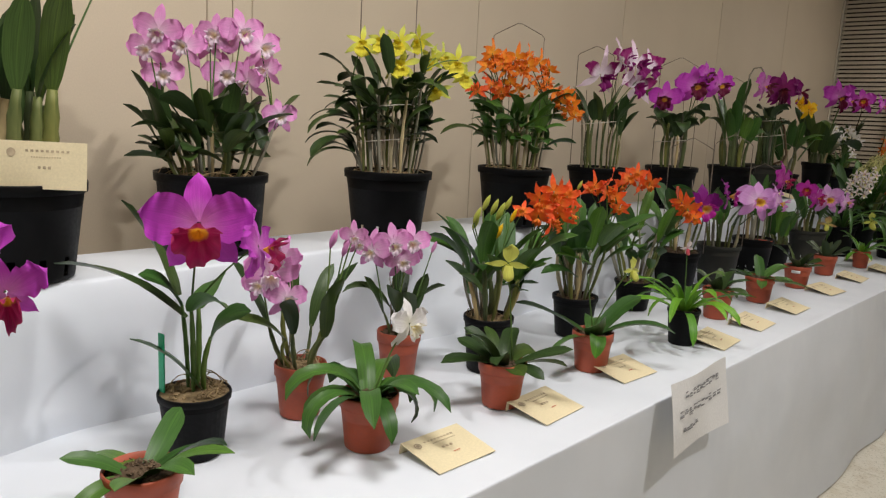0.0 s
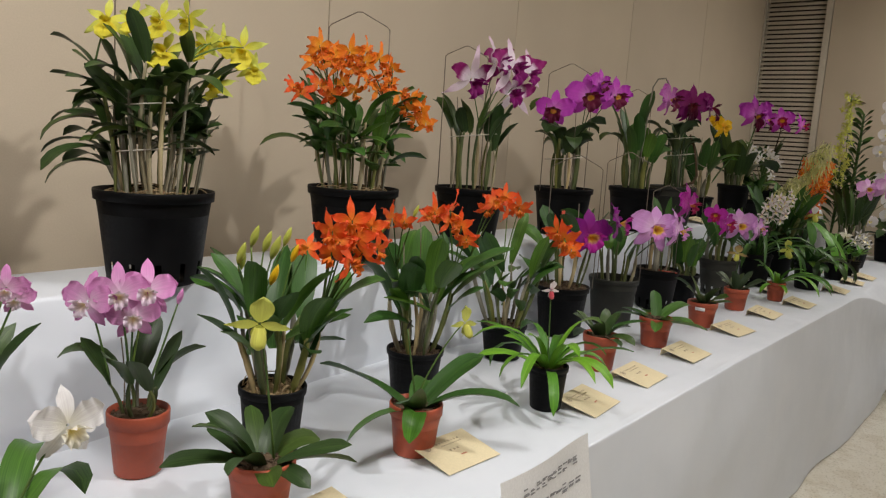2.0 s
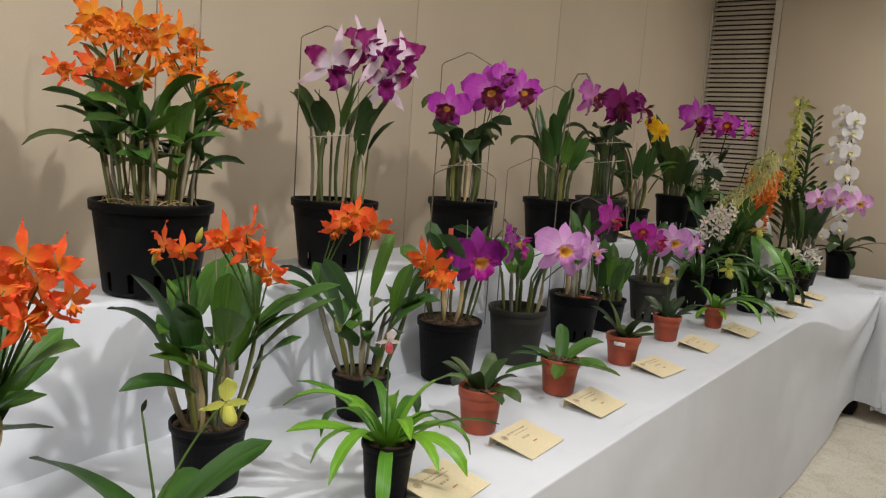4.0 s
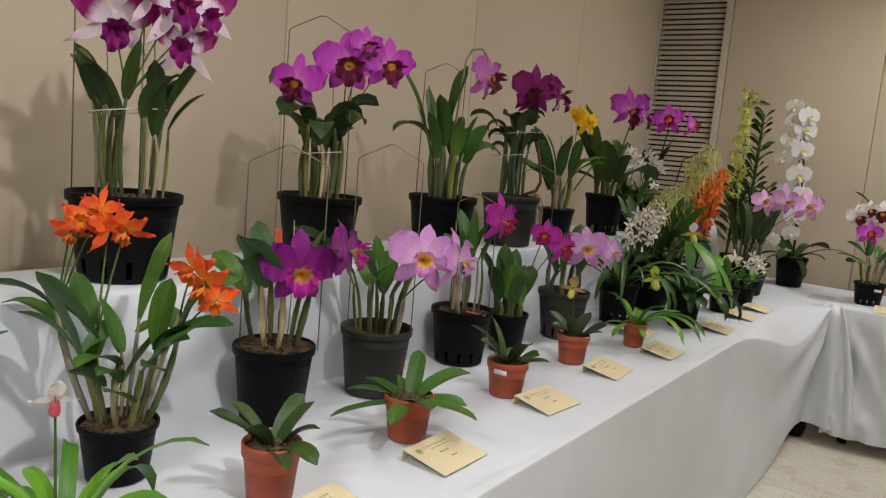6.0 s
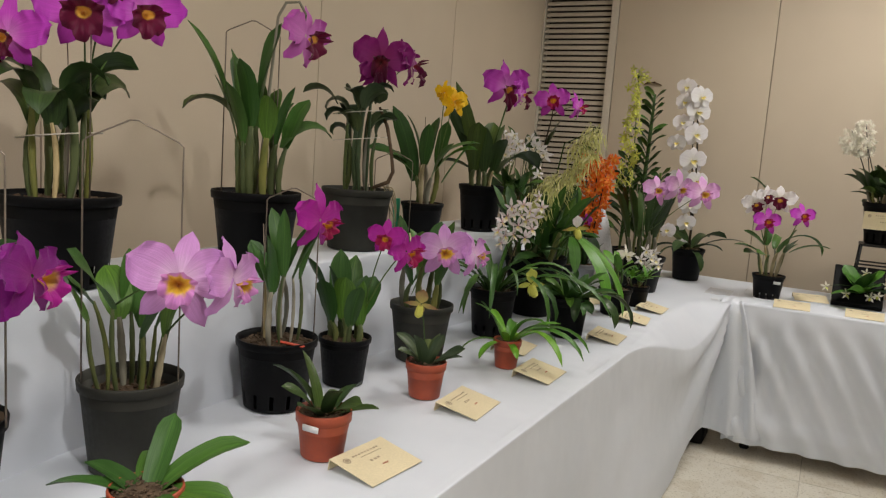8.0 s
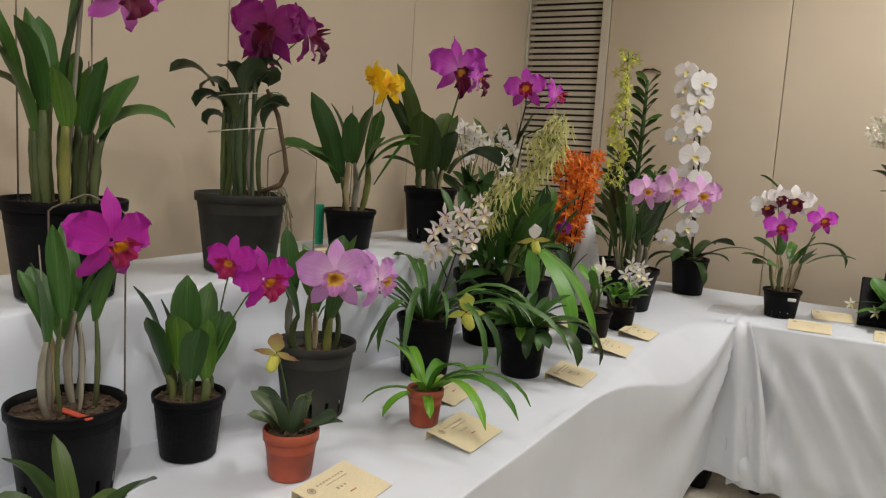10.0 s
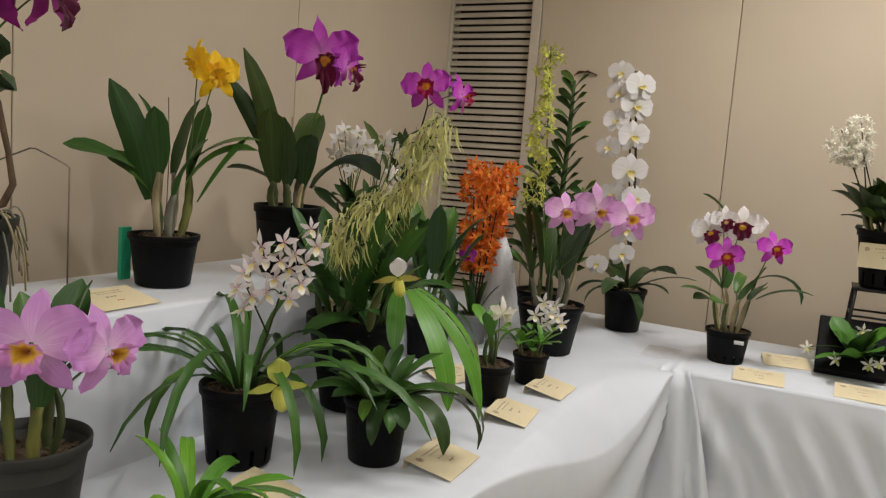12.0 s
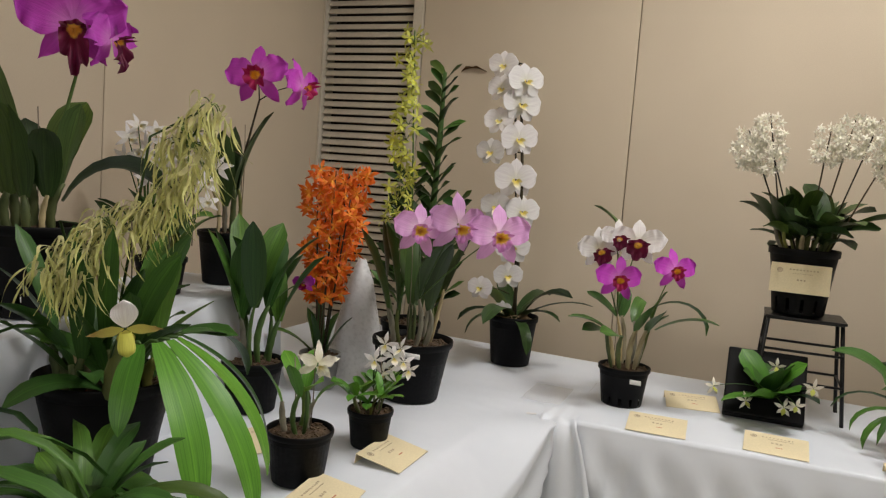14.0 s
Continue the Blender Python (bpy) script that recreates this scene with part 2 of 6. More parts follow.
P_SLIPPER = petal_mat("brownish_yellow_petal", (0.56, 0.55, 0.12), (0.50, 0.46, 0.10), (0.36, 0.24, 0.08))
P_WHITE = petal_mat("white_petal", (0.84, 0.84, 0.74), (0.88, 0.88, 0.86), (0.88, 0.88, 0.87))
P_CREAM = petal_mat("cream_petal", (0.80, 0.80, 0.60), (0.84, 0.83, 0.70), (0.84, 0.82, 0.70))
P_BLUSH = petal_mat("blush_white_petal", (0.70, 0.42, 0.45), (0.84, 0.78, 0.77), (0.87, 0.84, 0.82), r0=0.03, r1=0.16)
P_LIME = petal_mat("yellow_green_petal", (0.62, 0.66, 0.12), (0.58, 0.62, 0.12), (0.52, 0.58, 0.10))
P_SPIDER = petal_mat("pale_green_spider_petal", (0.76, 0.75, 0.40), (0.68, 0.69, 0.27), (0.62, 0.64, 0.22))
P_OLIVE = petal_mat("olive_petal", (0.40, 0.36, 0.10), (0.32, 0.24, 0.09), (0.24, 0.11, 0.06))
L_DEEP = petal_mat("dark_crimson_lip", (0.95, 0.60, 0.09), (0.16, 0.003, 0.04), (0.12, 0.003, 0.04), r0=0.15, r1=0.185)
L_WINE = petal_mat("dark_wine_lip", (0.30, 0.03, 0.03), (0.12, 0.003, 0.04), (0.10, 0.003, 0.04))
L_CRIMSON = petal_mat("crimson_lip", (0.88, 0.48, 0.03), (0.40, 0.006, 0.085), (0.36, 0.006, 0.10), r0=0.15, r1=0.20)
L_YELLOWLILAC = petal_mat("yellow_throated_lip", (0.50, 0.20, 0.02), (0.88, 0.62, 0.06), (0.70, 0.30, 0.66), r0=0.10, r1=0.20, r2=0.25)
L_GOLD = petal_mat("golden_lip", (0.82, 0.46, 0.01), (0.82, 0.52, 0.02), (0.80, 0.50, 0.03))
L_WHITEPINK = petal_mat("white_pink_lip", (0.85, 0.75, 0.35), (0.84, 0.74, 0.82), (0.80, 0.60, 0.78))
L_YELLOW = petal_mat("bright_yellow_lip", (0.78, 0.62, 0.02), (0.76, 0.68, 0.04), (0.74, 0.70, 0.06))
L_ORANGE = petal_mat("orange_lip", (0.85, 0.45, 0.03), (0.82, 0.20, 0.02), (0.78, 0.16, 0.02))
L_WHITE = petal_mat("white_lip", (0.75, 0.62, 0.10), (0.86, 0.85, 0.70), (0.88, 0.88, 0.85))
L_GREEN = petal_mat("yellow_green_pouch", (0.62, 0.62, 0.10), (0.62, 0.64, 0.12), (0.60, 0.62, 0.12))
L_ROSE = petal_mat("rose_pouch", (0.60, 0.12, 0.14), (0.55, 0.06, 0.09), (0.62, 0.2, 0.2))
L_BLOTCH = petal_mat("crimson_yellow_lip", (0.80, 0.42, 0.03), (0.70, 0.42, 0.10), (0.45, 0.01, 0.30), r0=0.12, r1=0.2, r2=0.27)


# ---- mesh helpers ----
def part(name, bm, material, parent, label="", smooth=True):
    """Links a bmesh as one mesh object under a thing or a part."""
    me = bpy.data.meshes.new(name)
    bm.to_mesh(me)
    bm.free()
    for m in material if isinstance(material, (list, tuple)) else [material]:
        me.materials.append(m)
    if smooth:
        me.shade_smooth()
    ob = new(name, me)
    ob.parent = parent
    return tagged(ob, label) if label else ob


def piece(name, me, parent, m):
    """A further object on mesh data that exists."""
    ob = new(name, me)
    ob.parent = parent
    ob.matrix_basis = m
    return ob


def thing(name, place, label, category, group="", kind=""):
    ob = new(name)
    ob.empty_display_size = 0.05
    ob.location = place
    return tagged(ob, label, category, group, kind)


def box(bm, x0, x1, y0, y1, z0, z1, bevel=0.0, index=0):
    made = bmesh.ops.create_cube(bm, size=1.0, matrix=Matrix.LocRotScale(((x0 + x1) / 2, (y0 + y1) / 2, (z0 + z1) / 2), None, (x1 - x0, y1 - y0, z1 - z0)))
    faces = {f for v in made["verts"] for f in v.link_faces}
    for f in faces:
        f.material_index = index
    if bevel:
        bmesh.ops.bevel(bm, geom=list({e for f in faces for e in f.edges}), offset=bevel, segments=2, profile=0.6, affect="EDGES")


def tube(bm, pts, radii, seg=7, index=0):
    """A tapered tube along points, with uv along its length."""
    uv = bm.loops.layers.uv.verify()
    rings, n = [], len(pts)
    side = Vector((1, 0.13, 0.07))
    for i, p in enumerate(pts):
        t = (Vector(pts[min(i + 1, n - 1)]) - Vector(pts[max(i - 1, 0)])).normalized()
        a = (side - t * side.dot(t)).normalized()
        b = t.cross(a)
        r = radii[i] if isinstance(radii, (list, tuple)) else radii
        rings.append([bm.verts.new(Vector(p) + (a * math.cos(q) + b * math.sin(q)) * r) for q in (2 * math.pi * k / seg for k in range(seg))])
        side = a
    for i in range(n - 1):
        for k in range(seg):
            f = bm.faces.new((rings[i][k], rings[i][(k + 1) % seg], rings[i + 1][(k + 1) % seg], rings[i + 1][k]))
            f.material_index = index
            for loop, q in zip(f.loops, ((k, i), (k + 1, i), (k + 1, i + 1), (k, i + 1))):
                loop[uv].uv = (0.1 + 0.1 * q[0] / seg, q[1] / (n - 1))
    for ring, flip in ((rings[0], True), (rings[-1], False)):
        f = bm.faces.new(ring[::-1] if flip else ring)
        f.material_index = index


def arc(a, b, lift, n=7, out=(0, 0, 0)):
    """Points from a to b that bulge upward by lift and sideways by out."""
    a, b, out = Vector(a), Vector(b), Vector(out)
    return [a.lerp(b, s) + (Vector((0, 0, lift)) + out) * 4 * s * (1 - s) for s in (i / (n - 1) for i in range(n))]


def spine(base, azimuth, rise, length, droop, n=9, swing=0.0):
    """Points of a leaf that leaves base at an elevation and bends over by droop degrees."""
    p, pts = Vector(base), [Vector(base)]
    for i in range(n - 1):
        s = (i + 0.5) / (n - 1)
        e, a = radians(rise - droop * s ** 1.3), radians(azimuth + swing * s)
        p = p + Vector((math.cos(e) * math.cos(a), math.cos(e) * math.sin(a), math.sin(e))) * length / (n - 1)
        pts.append(p.copy())
    return pts


def blade(bm, pts, width, fold=0.25, tip=0.75, base=0.35, wave=0.0, azimuth=0.0, thick=0.0016, twist=0.0):
    """A leaf with two faces along a spine: folded along its midrib, widest past the middle, with a pointed tip."""
    uv = bm.loops.layers.uv.verify()
    n = len(pts)
    cols = (-1, -0.55, 0, 0.55, 1)
    flat = Vector((-math.sin(radians(azimuth)), math.cos(radians(azimuth)), 0))
    rows, under = [], []
    for i, p in enumerate(pts):
        s = i / (n - 1)
        t = (pts[min(i + 1, n - 1)] - pts[max(i - 1, 0)]).normalized()
        side = (flat - t * flat.dot(t)).normalized()
        tw = radians(twist) * s
        side, up = side * math.cos(tw) + t.cross(side) * math.sin(tw), t.cross(side) * math.cos(tw) - side * math.sin(tw)
        w = width / 2 * (base + (1 - base) * min(1, s / 0.35) ** 0.7) * (1 if s < tip else max(0.05, (1 - ((s - tip) / (1 - tip)) ** 2.0) ** 0.7))
        ring = []
        for c in cols:
            ring.append(bm.verts.new(p + side * c * w + up * (fold * abs(c) * w + wave * math.sin(s * 17 + c * 2) * w * abs(c))))
        rows.append(ring)
        under.append([bm.verts.new(v.co - up * thick * (1 - 0.8 * abs(c))) for v, c in zip(ring, cols)])
    for grid, flip in ((rows, False), (under, True)):
        for i in range(n - 1):
            for k in range(4):
                quad = [grid[i][k], grid[i][k + 1], grid[i + 1][k + 1], grid[i + 1][k]]
                f = bm.faces.new(quad[::-1] if flip else quad)
                spots = [(k, i), (k + 1, i), (k + 1, i + 1), (k, i + 1)]
                for loop, q in zip(f.loops, spots[::-1] if flip else spots):
                    loop[uv].uv = (q[0] / 4, q[1] / (n - 1))


def petal(bm, angle, length, width, blunt=0.6, curl=0.1, ruffle=0.0, waves=5, cup=0.1, start=0.02, index=0, nu=12, nv=7, forward=0.0):
    """A petal in the plane of a flower that faces -y; angle in degrees from straight up."""
    uv = bm.loops.layers.uv.verify()
    a = radians(angle)
    d, s = Vector((math.sin(a), 0, math.cos(a))), Vector((math.cos(a), 0, -math.sin(a)))
    rows = []
    peak = min(0.58, max(0.38, 0.48 + 0.6 * (blunt - 1)))
    power, tip = (2.1, 0.52) if blunt > 0.97 else (1.5, 0.8)
    for i in range(nu):
        u = 1 - (1 - i / (nu - 1)) ** 2.0
        w = width / 2 * (0.13 + 0.87 * math.sin(math.pi / 2 * u / peak) ** 0.85 if u < peak else max(0.02, (1 - ((u - peak) / (1 - peak)) ** power) ** tip))
        row = []
        for k in range(nv):
            v = 2 * k / (nv - 1) - 1
            edge = abs(v) ** 2.2 + 0.3 * u ** 6
            phase = waves * math.pi * u + (1.3 if v > 0 else 0) + 0.8 * v
            y = curl * u * u - forward * u - cup * abs(v) ** 2 * w + ruffle * u * edge * (math.sin(phase) + 0.5 * math.sin(2.3 * phase + 0.7))
            ragged = 1 + 0.55 * ruffle * math.sin(waves * 2.1 * u + v * 3) * abs(v)
            row.append(bm.verts.new(d * (start + length * u - 0.07 * length * u * abs(v) ** 2) + s * v * w * ragged + Vector((0, y, 0))))
        rows.append(row)
    for i in range(nu - 1):
        for k in range(nv - 1):
            f = bm.faces.new((rows[i][k], rows[i][k + 1], rows[i + 1][k + 1], rows[i + 1][k]))
            f.material_index = index
            for loop, q in zip(f.loops, ((k, i), (k + 1, i), (k + 1, i + 1), (k, i + 1))):
                loop[uv].uv = (q[0] / (nv - 1), q[1] / (nu - 1))


def ribbon(bm, angle, reach, drop, width, forward, n=9):
    """A thread-like sepal that leaves the flower's heart and hangs down in a curve."""
    uv = bm.loops.layers.uv.verify()
    a = radians(angle)
    rows = []
    for i in range(n):
        u = i / (n - 1)
        p = Vector((math.sin(a) * reach * u ** 0.6 + 0.05 * math.sin(5 * u + a), forward * u + 0.04 * math.sin(7 * u), math.cos(a) * reach * 0.8 * math.sin(2.4 * u) - drop * u ** 1.7))
        w = width / 2 * (0.35 + 0.65 * math.sin(math.pi * min(1, u * 1.6 + 0.1) * 0.5)) * (1 - 0.85 * u)
        t = Vector((math.cos(4 * u + a), math.sin(4 * u + a), 0))
        rows.append((bm.verts.new(p - t * w), bm.verts.new(p + Vector((0, -w * 0.4, 0))), bm.verts.new(p + t * w)))
    for i in range(n - 1):
        for k in range(2):
            f = bm.faces.new((rows[i][k], rows[i][k + 1], rows[i + 1][k + 1], rows[i + 1][k]))
            for loop, q in zip(f.loops, ((k, i), (k + 1, i), (k + 1, i + 1), (k, i + 1))):
                loop[uv].uv = (q[0] / 2, q[1] / (n - 1))


def trumpet(bm, length, mouth, droop, ruffle, seg=36, rows=8, rise=0.34):
    """A frilled lip: a funnel open to -y whose lower lobe hangs down, with a wavy rim."""
    uv = bm.loops.layers.uv.verify()
    grid = []
    for i in range(rows):
        u = (i + 0.35) / (rows - 0.65)
        row = []
        for k in range(seg):
            q = 2 * math.pi * k / seg
            c = math.cos(q)
            tall = mouth * rise if c > 0 else mouth * 0.75 + droop
            frill = 1 + ruffle * u ** 3 * (math.sin(q * 6 + 0.6) * 0.6 + math.sin(q * 11) * 0.3)
            y = -0.03 - length * u ** 0.75 + 0.30 * length * u ** 4 * (0.4 - c) + ruffle * 0.45 * u ** 3 * math.sin(q * 8 + 1)
            row.append(bm.verts.new((math.sin(q) * u * mouth * 1.05 * frill, y, -0.045 + c * u * tall * frill)))
        grid.append(row)
    for i in range(rows - 1):
        for k in range(seg):
            f = bm.faces.new((grid[i][k], grid[i][(k + 1) % seg], grid[i + 1][(k + 1) % seg], grid[i + 1][k]))
            for loop, q in zip(f.loops, ((k, i), (k + 1, i), (k + 1, i + 1), (k, i + 1))):
                loop[uv].uv = (q[0] / seg, q[1] / (rows - 1))
    bm.faces.new(grid[0])


def pouch(bm, r, drop):
    """The slipper of a slipper orchid: an open, rounded bag."""
    uv = bm.loops.layers.uv.verify()
    seg, rows, grid = 12, 7, []
    for i in range(rows):
        u = i / (rows - 1)
        rr = r * (0.8 + 0.45 * math.sin(math.pi * u * 0.8)) * (1 if u < 0.75 else math.sqrt(max(0.02, 1 - ((u - 0.75) / 0.26) ** 2)))
        grid.append([bm.verts.new((math.sin(q) * rr, -0.06 - 0.10 * u + math.cos(q) * rr * 0.9, -0.04 - drop * u)) for q in (2 * math.pi * k / seg for k in range(seg))])
    for i in range(rows - 1):
        for k in range(seg):
            f = bm.faces.new((grid[i][k], grid[i][(k + 1) % seg], grid[i + 1][(k + 1) % seg], grid[i + 1][k]))
            for loop, q in zip(f.loops, ((k, i), (k + 1, i), (k + 1, i + 1), (k, i + 1))):
                loop[uv].uv = (q[0] / seg, q[1] / (rows - 1))
    bm.faces.new(grid[-1])


def flower_bodies(shape, rng):
    """Petals and lip of a flower about one unit across."""
    a, b = bmesh.new(), bmesh.new()
    j = lambda x: x * rng.uniform(0.93, 1.07)
    if shape == "cattleya":
        for q in (0, 143, -143):
            petal(a, q + rng.uniform(-5, 5), j(0.49), j(0.22), 1.08, 0.16, 0.02, 4, 0.1)
        for q in (74, -74):
            petal(a, q + rng.uniform(-4, 4), j(0.50), j(0.46), 1.12, 0.08, 0.05, 6, 0.12, forward=0.05, nu=18, nv=11)
        trumpet(b, 0.24, 0.155, 0.11, 0.16, rise=0.62)
    elif shape == "broad":
        for q in (0, 145, -145):
            petal(a, q + rng.uniform(-4, 4), j(0.47), j(0.25), 1.0, 0.10, 0.02, 4, 0.1)
        for q in (76, -76):
            petal(a, q + rng.uniform(-4, 4), j(0.54), j(0.48), 1.05, 0.08, 0.06, 7, 0.12, forward=0.06, nu=18, nv=11)
        trumpet(b, 0.27, 0.205, 0.15, 0.16, rise=0.55)
    elif shape == "hanging_lip":
        for q in (0, 142, -142):
            petal(a, q + rng.uniform(-6, 6), j(0.50), j(0.20), 0.95, 0.10, 0.03, 4, 0.1)
        for q in (70, -70):
            petal(a, q + rng.uniform(-6, 6), j(0.52), j(0.46), 1.1, 0.10, 0.09, 6, 0.12, forward=0.06, nu=18, nv=11)
        trumpet(b, 0.24, 0.13, 0.33, 0.22, rise=0.6)
    elif shape == "pointed":
        for q in (0, 130, -130):
            petal(a, q + rng.uniform(-10, 10), j(0.56), j(0.16), 0.9, 0.12, 0.02, 3, 0.1, index=1)
        for q in (62, -62):
            petal(a, q + rng.uniform(-10, 10), j(0.50), j(0.30), 1.0, -0.04, 0.06, 5, 0.1, forward=0.08)
        trumpet(b, 0.26, 0.145, 0.16, 0.18, rise=0.7)
    elif shape == "starry":
        for q in (0, 125, -125):
            petal(a, q + rng.uniform(-9, 9), j(0.52), j(0.19), 0.92, 0.14, 0.03, 3, 0.1)
        for q in (68, -68):
            petal(a, q + rng.uniform(-9, 9), j(0.50), j(0.27), 0.96, 0.06, 0.05, 5, 0.1, forward=rng.uniform(0, 0.16))
        trumpet(b, 0.26, 0.13, 0.14, 0.16)
    elif shape == "lipped":
        for q in (0, 128, -128, 66, -66):
            petal(a, q + rng.uniform(-9, 9), j(0.50), j(0.17), 0.92, 0.12, 0.03, 3, 0.1, forward=rng.uniform(-0.06, 0.12))
        petal(b, 180, 0.46, 0.44, 1.1, -0.10, 0.06, 6, 0.1, nu=14, nv=9, forward=0.16)
        trumpet(b, 0.22, 0.11, 0.06, 0.10, 16, 5)
    elif shape == "small":
        for q in (0, 125, -125):
            petal(a, q + rng.uniform(-8, 8), j(0.50), j(0.19), 0.75, 0.14, 0.01, 3, 0.1, nu=6, nv=4)
        for q in (66, -66):
            petal(a, q + rng.uniform(-8, 8), j(0.50), j(0.26), 0.72, 0.08, 0.02, 4, 0.1, nu=6, nv=4)
        trumpet(b, 0.26, 0.13, 0.10, 0.08, 10, 5)
    elif shape == "tiny":
        for q in (0, 72, 144, 216, 288):
            petal(a, q + rng.uniform(-9, 9), j(0.50), j(0.2), 0.75, 0.12, 0.0, 3, 0.1, nu=5, nv=3)
        petal(b, 180, 0.30, 0.26, 0.7, -0.12, 0.03, 3, 0.1, nu=5, nv=3, forward=0.2)
    elif shape == "moth":
        for q in (0, 140, -140):
            petal(a, q, j(0.46), j(0.32), 1.05, 0.07, 0.0, 3, 0.08)
        for q in (72, -72):
            petal(a, q, j(0.50), j(0.62), 1.1, 0.03, 0.008, 3, 0.06, forward=0.04, nu=9, nv=7)
        petal(b, 180, 0.20, 0.16, 0.7, -0.2, 0.0, 3, 0.2, forward=0.2)
        petal(b, 100, 0.12, 0.10, 0.6, 0, 0.0, 3, 0.2, forward=0.12)
        petal(b, -100, 0.12, 0.10, 0.6, 0, 0.0, 3, 0.2, forward=0.12)
    elif shape == "slipper":
        petal(a, 0, 0.42, 0.38, 1.1, -0.02, 0.03, 4, 0.2, index=1)
        petal(a, 180, 0.34, 0.26, 0.65, 0.05, 0.02, 3, 0.1)
        for q in (97, -97):
            petal(a, q, 0.52, 0.15, 0.8, 0.02, 0.02, 6, 0.1)
        pouch(b, 0.10, 0.34)
    elif shape == "spider":
        for q in (0, 128, -128, 70, -70):
            ribbon(a, q + rng.uniform(-15, 15), j(0.42), j(0.62), 0.075, rng.uniform(-0.25, 0.1))
        ribbon(b, 180, 0.12, 0.30, 0.17, -0.2)
    return a, b


FLOWER_CACHE = {}
SECOND = {"splashed_petal": P_BLUSHSEPAL, "brownish_yellow_petal": P_WHITE}


def flower(parent, place, size, shape, petal_m, lip_m, face, roll=0.0, label="", variant=0, name="flower"):
    """A flower with its lip, at a place in the thing's space, that faces a direction."""
    key = (shape, petal_m.name, lip_m.name, variant % 3)
    if key not in FLOWER_CACHE:
        meshes = []
        for bm, m, n in zip(flower_bodies(shape, random.Random(str(key))), (petal_m, lip_m), ("petals", "lip")):
            me = bpy.data.meshes.new(n)
            bm.to_mesh(me)
            bm.free()
            me.materials.append(m)
            if n == "petals":
                me.materials.append(SECOND.get(m.name, m))
            me.shade_smooth()
            meshes.append(me)
        FLOWER_CACHE[key] = meshes
    f = Vector(face).normalized()
    z = Vector((0, 0, 1))
    x = (-f).cross(z).normalized()
    z = x.cross(-f)
    m = Matrix((x, -f, z)).transposed().to_4x4()
    ob = piece(name, FLOWER_CACHE[key][0], parent, Matrix.Translation(place) @ m @ Matrix.Rotation(radians(roll), 4, "Y") @ Matrix.Scale(size, 4))
    piece("lip", FLOWER_CACHE[key][1], ob, Matrix.Identity(4))
    if label:
        tagged(ob, label)
    return ob


# ---- the large structure ----
X_WALL, Y_WALL, TOP, TABLE_Z, RISER_Z = -2.0, 7.02, 2.8, 0.725, 1.02
X_EAST, Y_SOUTH = 5.0, -3.6


def setting(name, label, category):
    return thing(name, (0, 0, 0), label, category, kind="structure")


def slab(name, label, category, dims, material):
    bm = bmesh.new()
    box(bm, *dims)
    ob = part(name, bm, material, None, smooth=False)
    return tagged(ob, label, category, kind="structure")


def panel_mesh(w, h, material):
    bm = bmesh.new()
    box(bm, 0, w, 0, 0.02, 0, h, 0.004)
    me = bpy.data.meshes.new("panel")
    bm.to_mesh(me)
    bm.free()
    me.materials.append(material)
    return me


slab("ceiling", "off-white painted flat ceiling, unseen, with assumed square light panels", "ceiling", (X_WALL - 0.2, X_EAST + 0.2, Y_SOUTH - 0.2, Y_WALL + 0.2, TOP, TOP + 0.15), CEIL)
slab("wall_south", "beige plain wall behind the walk", "wall", (X_WALL - 0.2, X_EAST + 0.2, Y_SOUTH - 0.2, Y_SOUTH, 0, TOP), WALL)
slab("wall_east", "beige plain wall across the hall", "wall", (X_EAST, X_EAST + 0.2, Y_SOUTH, Y_WALL, 0, TOP), WALL)

wall_west = setting("wall_west", "beige fabric-faced panel wall with thin upright joints", "wall")
bm = bmesh.new()
box(bm, X_WALL - 0.2, X_WALL - 0.02, Y_SOUTH, Y_WALL + 0.2, 0, TOP)
part("backing", bm, JOINT, wall_west, smooth=False)
edges = [Y_SOUTH, -2.28, -1.13, 0.02, 1.17, 1.252, 1.318, 2.353, 3.477, 4.633, 5.757, Y_WALL]
for y0, y1 in zip(edges, edges[1:]):
    me = panel_mesh(y1 - y0 - 0.003, TOP, WALL)
    piece("panel", me, wall_west, pose(X_WALL, y0 + 0.0015, 0, 0, 0, 90))

wall_north = setting("wall_north", "beige fabric-faced end wall with thin upright joints", "wall")
bm = bmesh.new()
box(bm, -1.49, X_EAST, Y_WALL + 0.02, Y_WALL + 0.2, 0, TOP)
part("backing", bm, JOINT, wall_north, smooth=False)
edges = [-1.499, -0.572, 0.58, 1.81, 3.0, 4.19, X_EAST]
for x0, x1 in zip(edges, edges[1:]):
    me = panel_mesh(x1 - x0 - 0.003, TOP, WALL)
    piece("panel", me, wall_north, pose(x0 + 0.0015, Y_WALL, 0))

louvre = thing("louvre_panel", (X_WALL, Y_WALL, 0), "tall beige slatted louvre panel in the corner of the hall", "louvre", kind="structure")
# backing sheet coloured near-black to paint the shade in the slat gaps
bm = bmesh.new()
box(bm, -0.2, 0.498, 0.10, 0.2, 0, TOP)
part("backing", bm, GAP_SHADE, louvre, smooth=False)
for x0, x1 in ((0.0, 0.012), (0.453, 0.499)):
    bm = bmesh.new()
    box(bm, x0, x1, -0.012, 0.09, 0, TOP, 0.003)
    part("stile", bm, STILE, louvre, smooth=False)
bm = bmesh.new()
box(bm, 0.0135, 0.4515, -0.0145, 0.0145, -0.003, 0.003, 0.002)
slat = bpy.data.meshes.new("slat")
bm.to_mesh(slat)
bm.free()
slat.materials.append(LOUVRE)
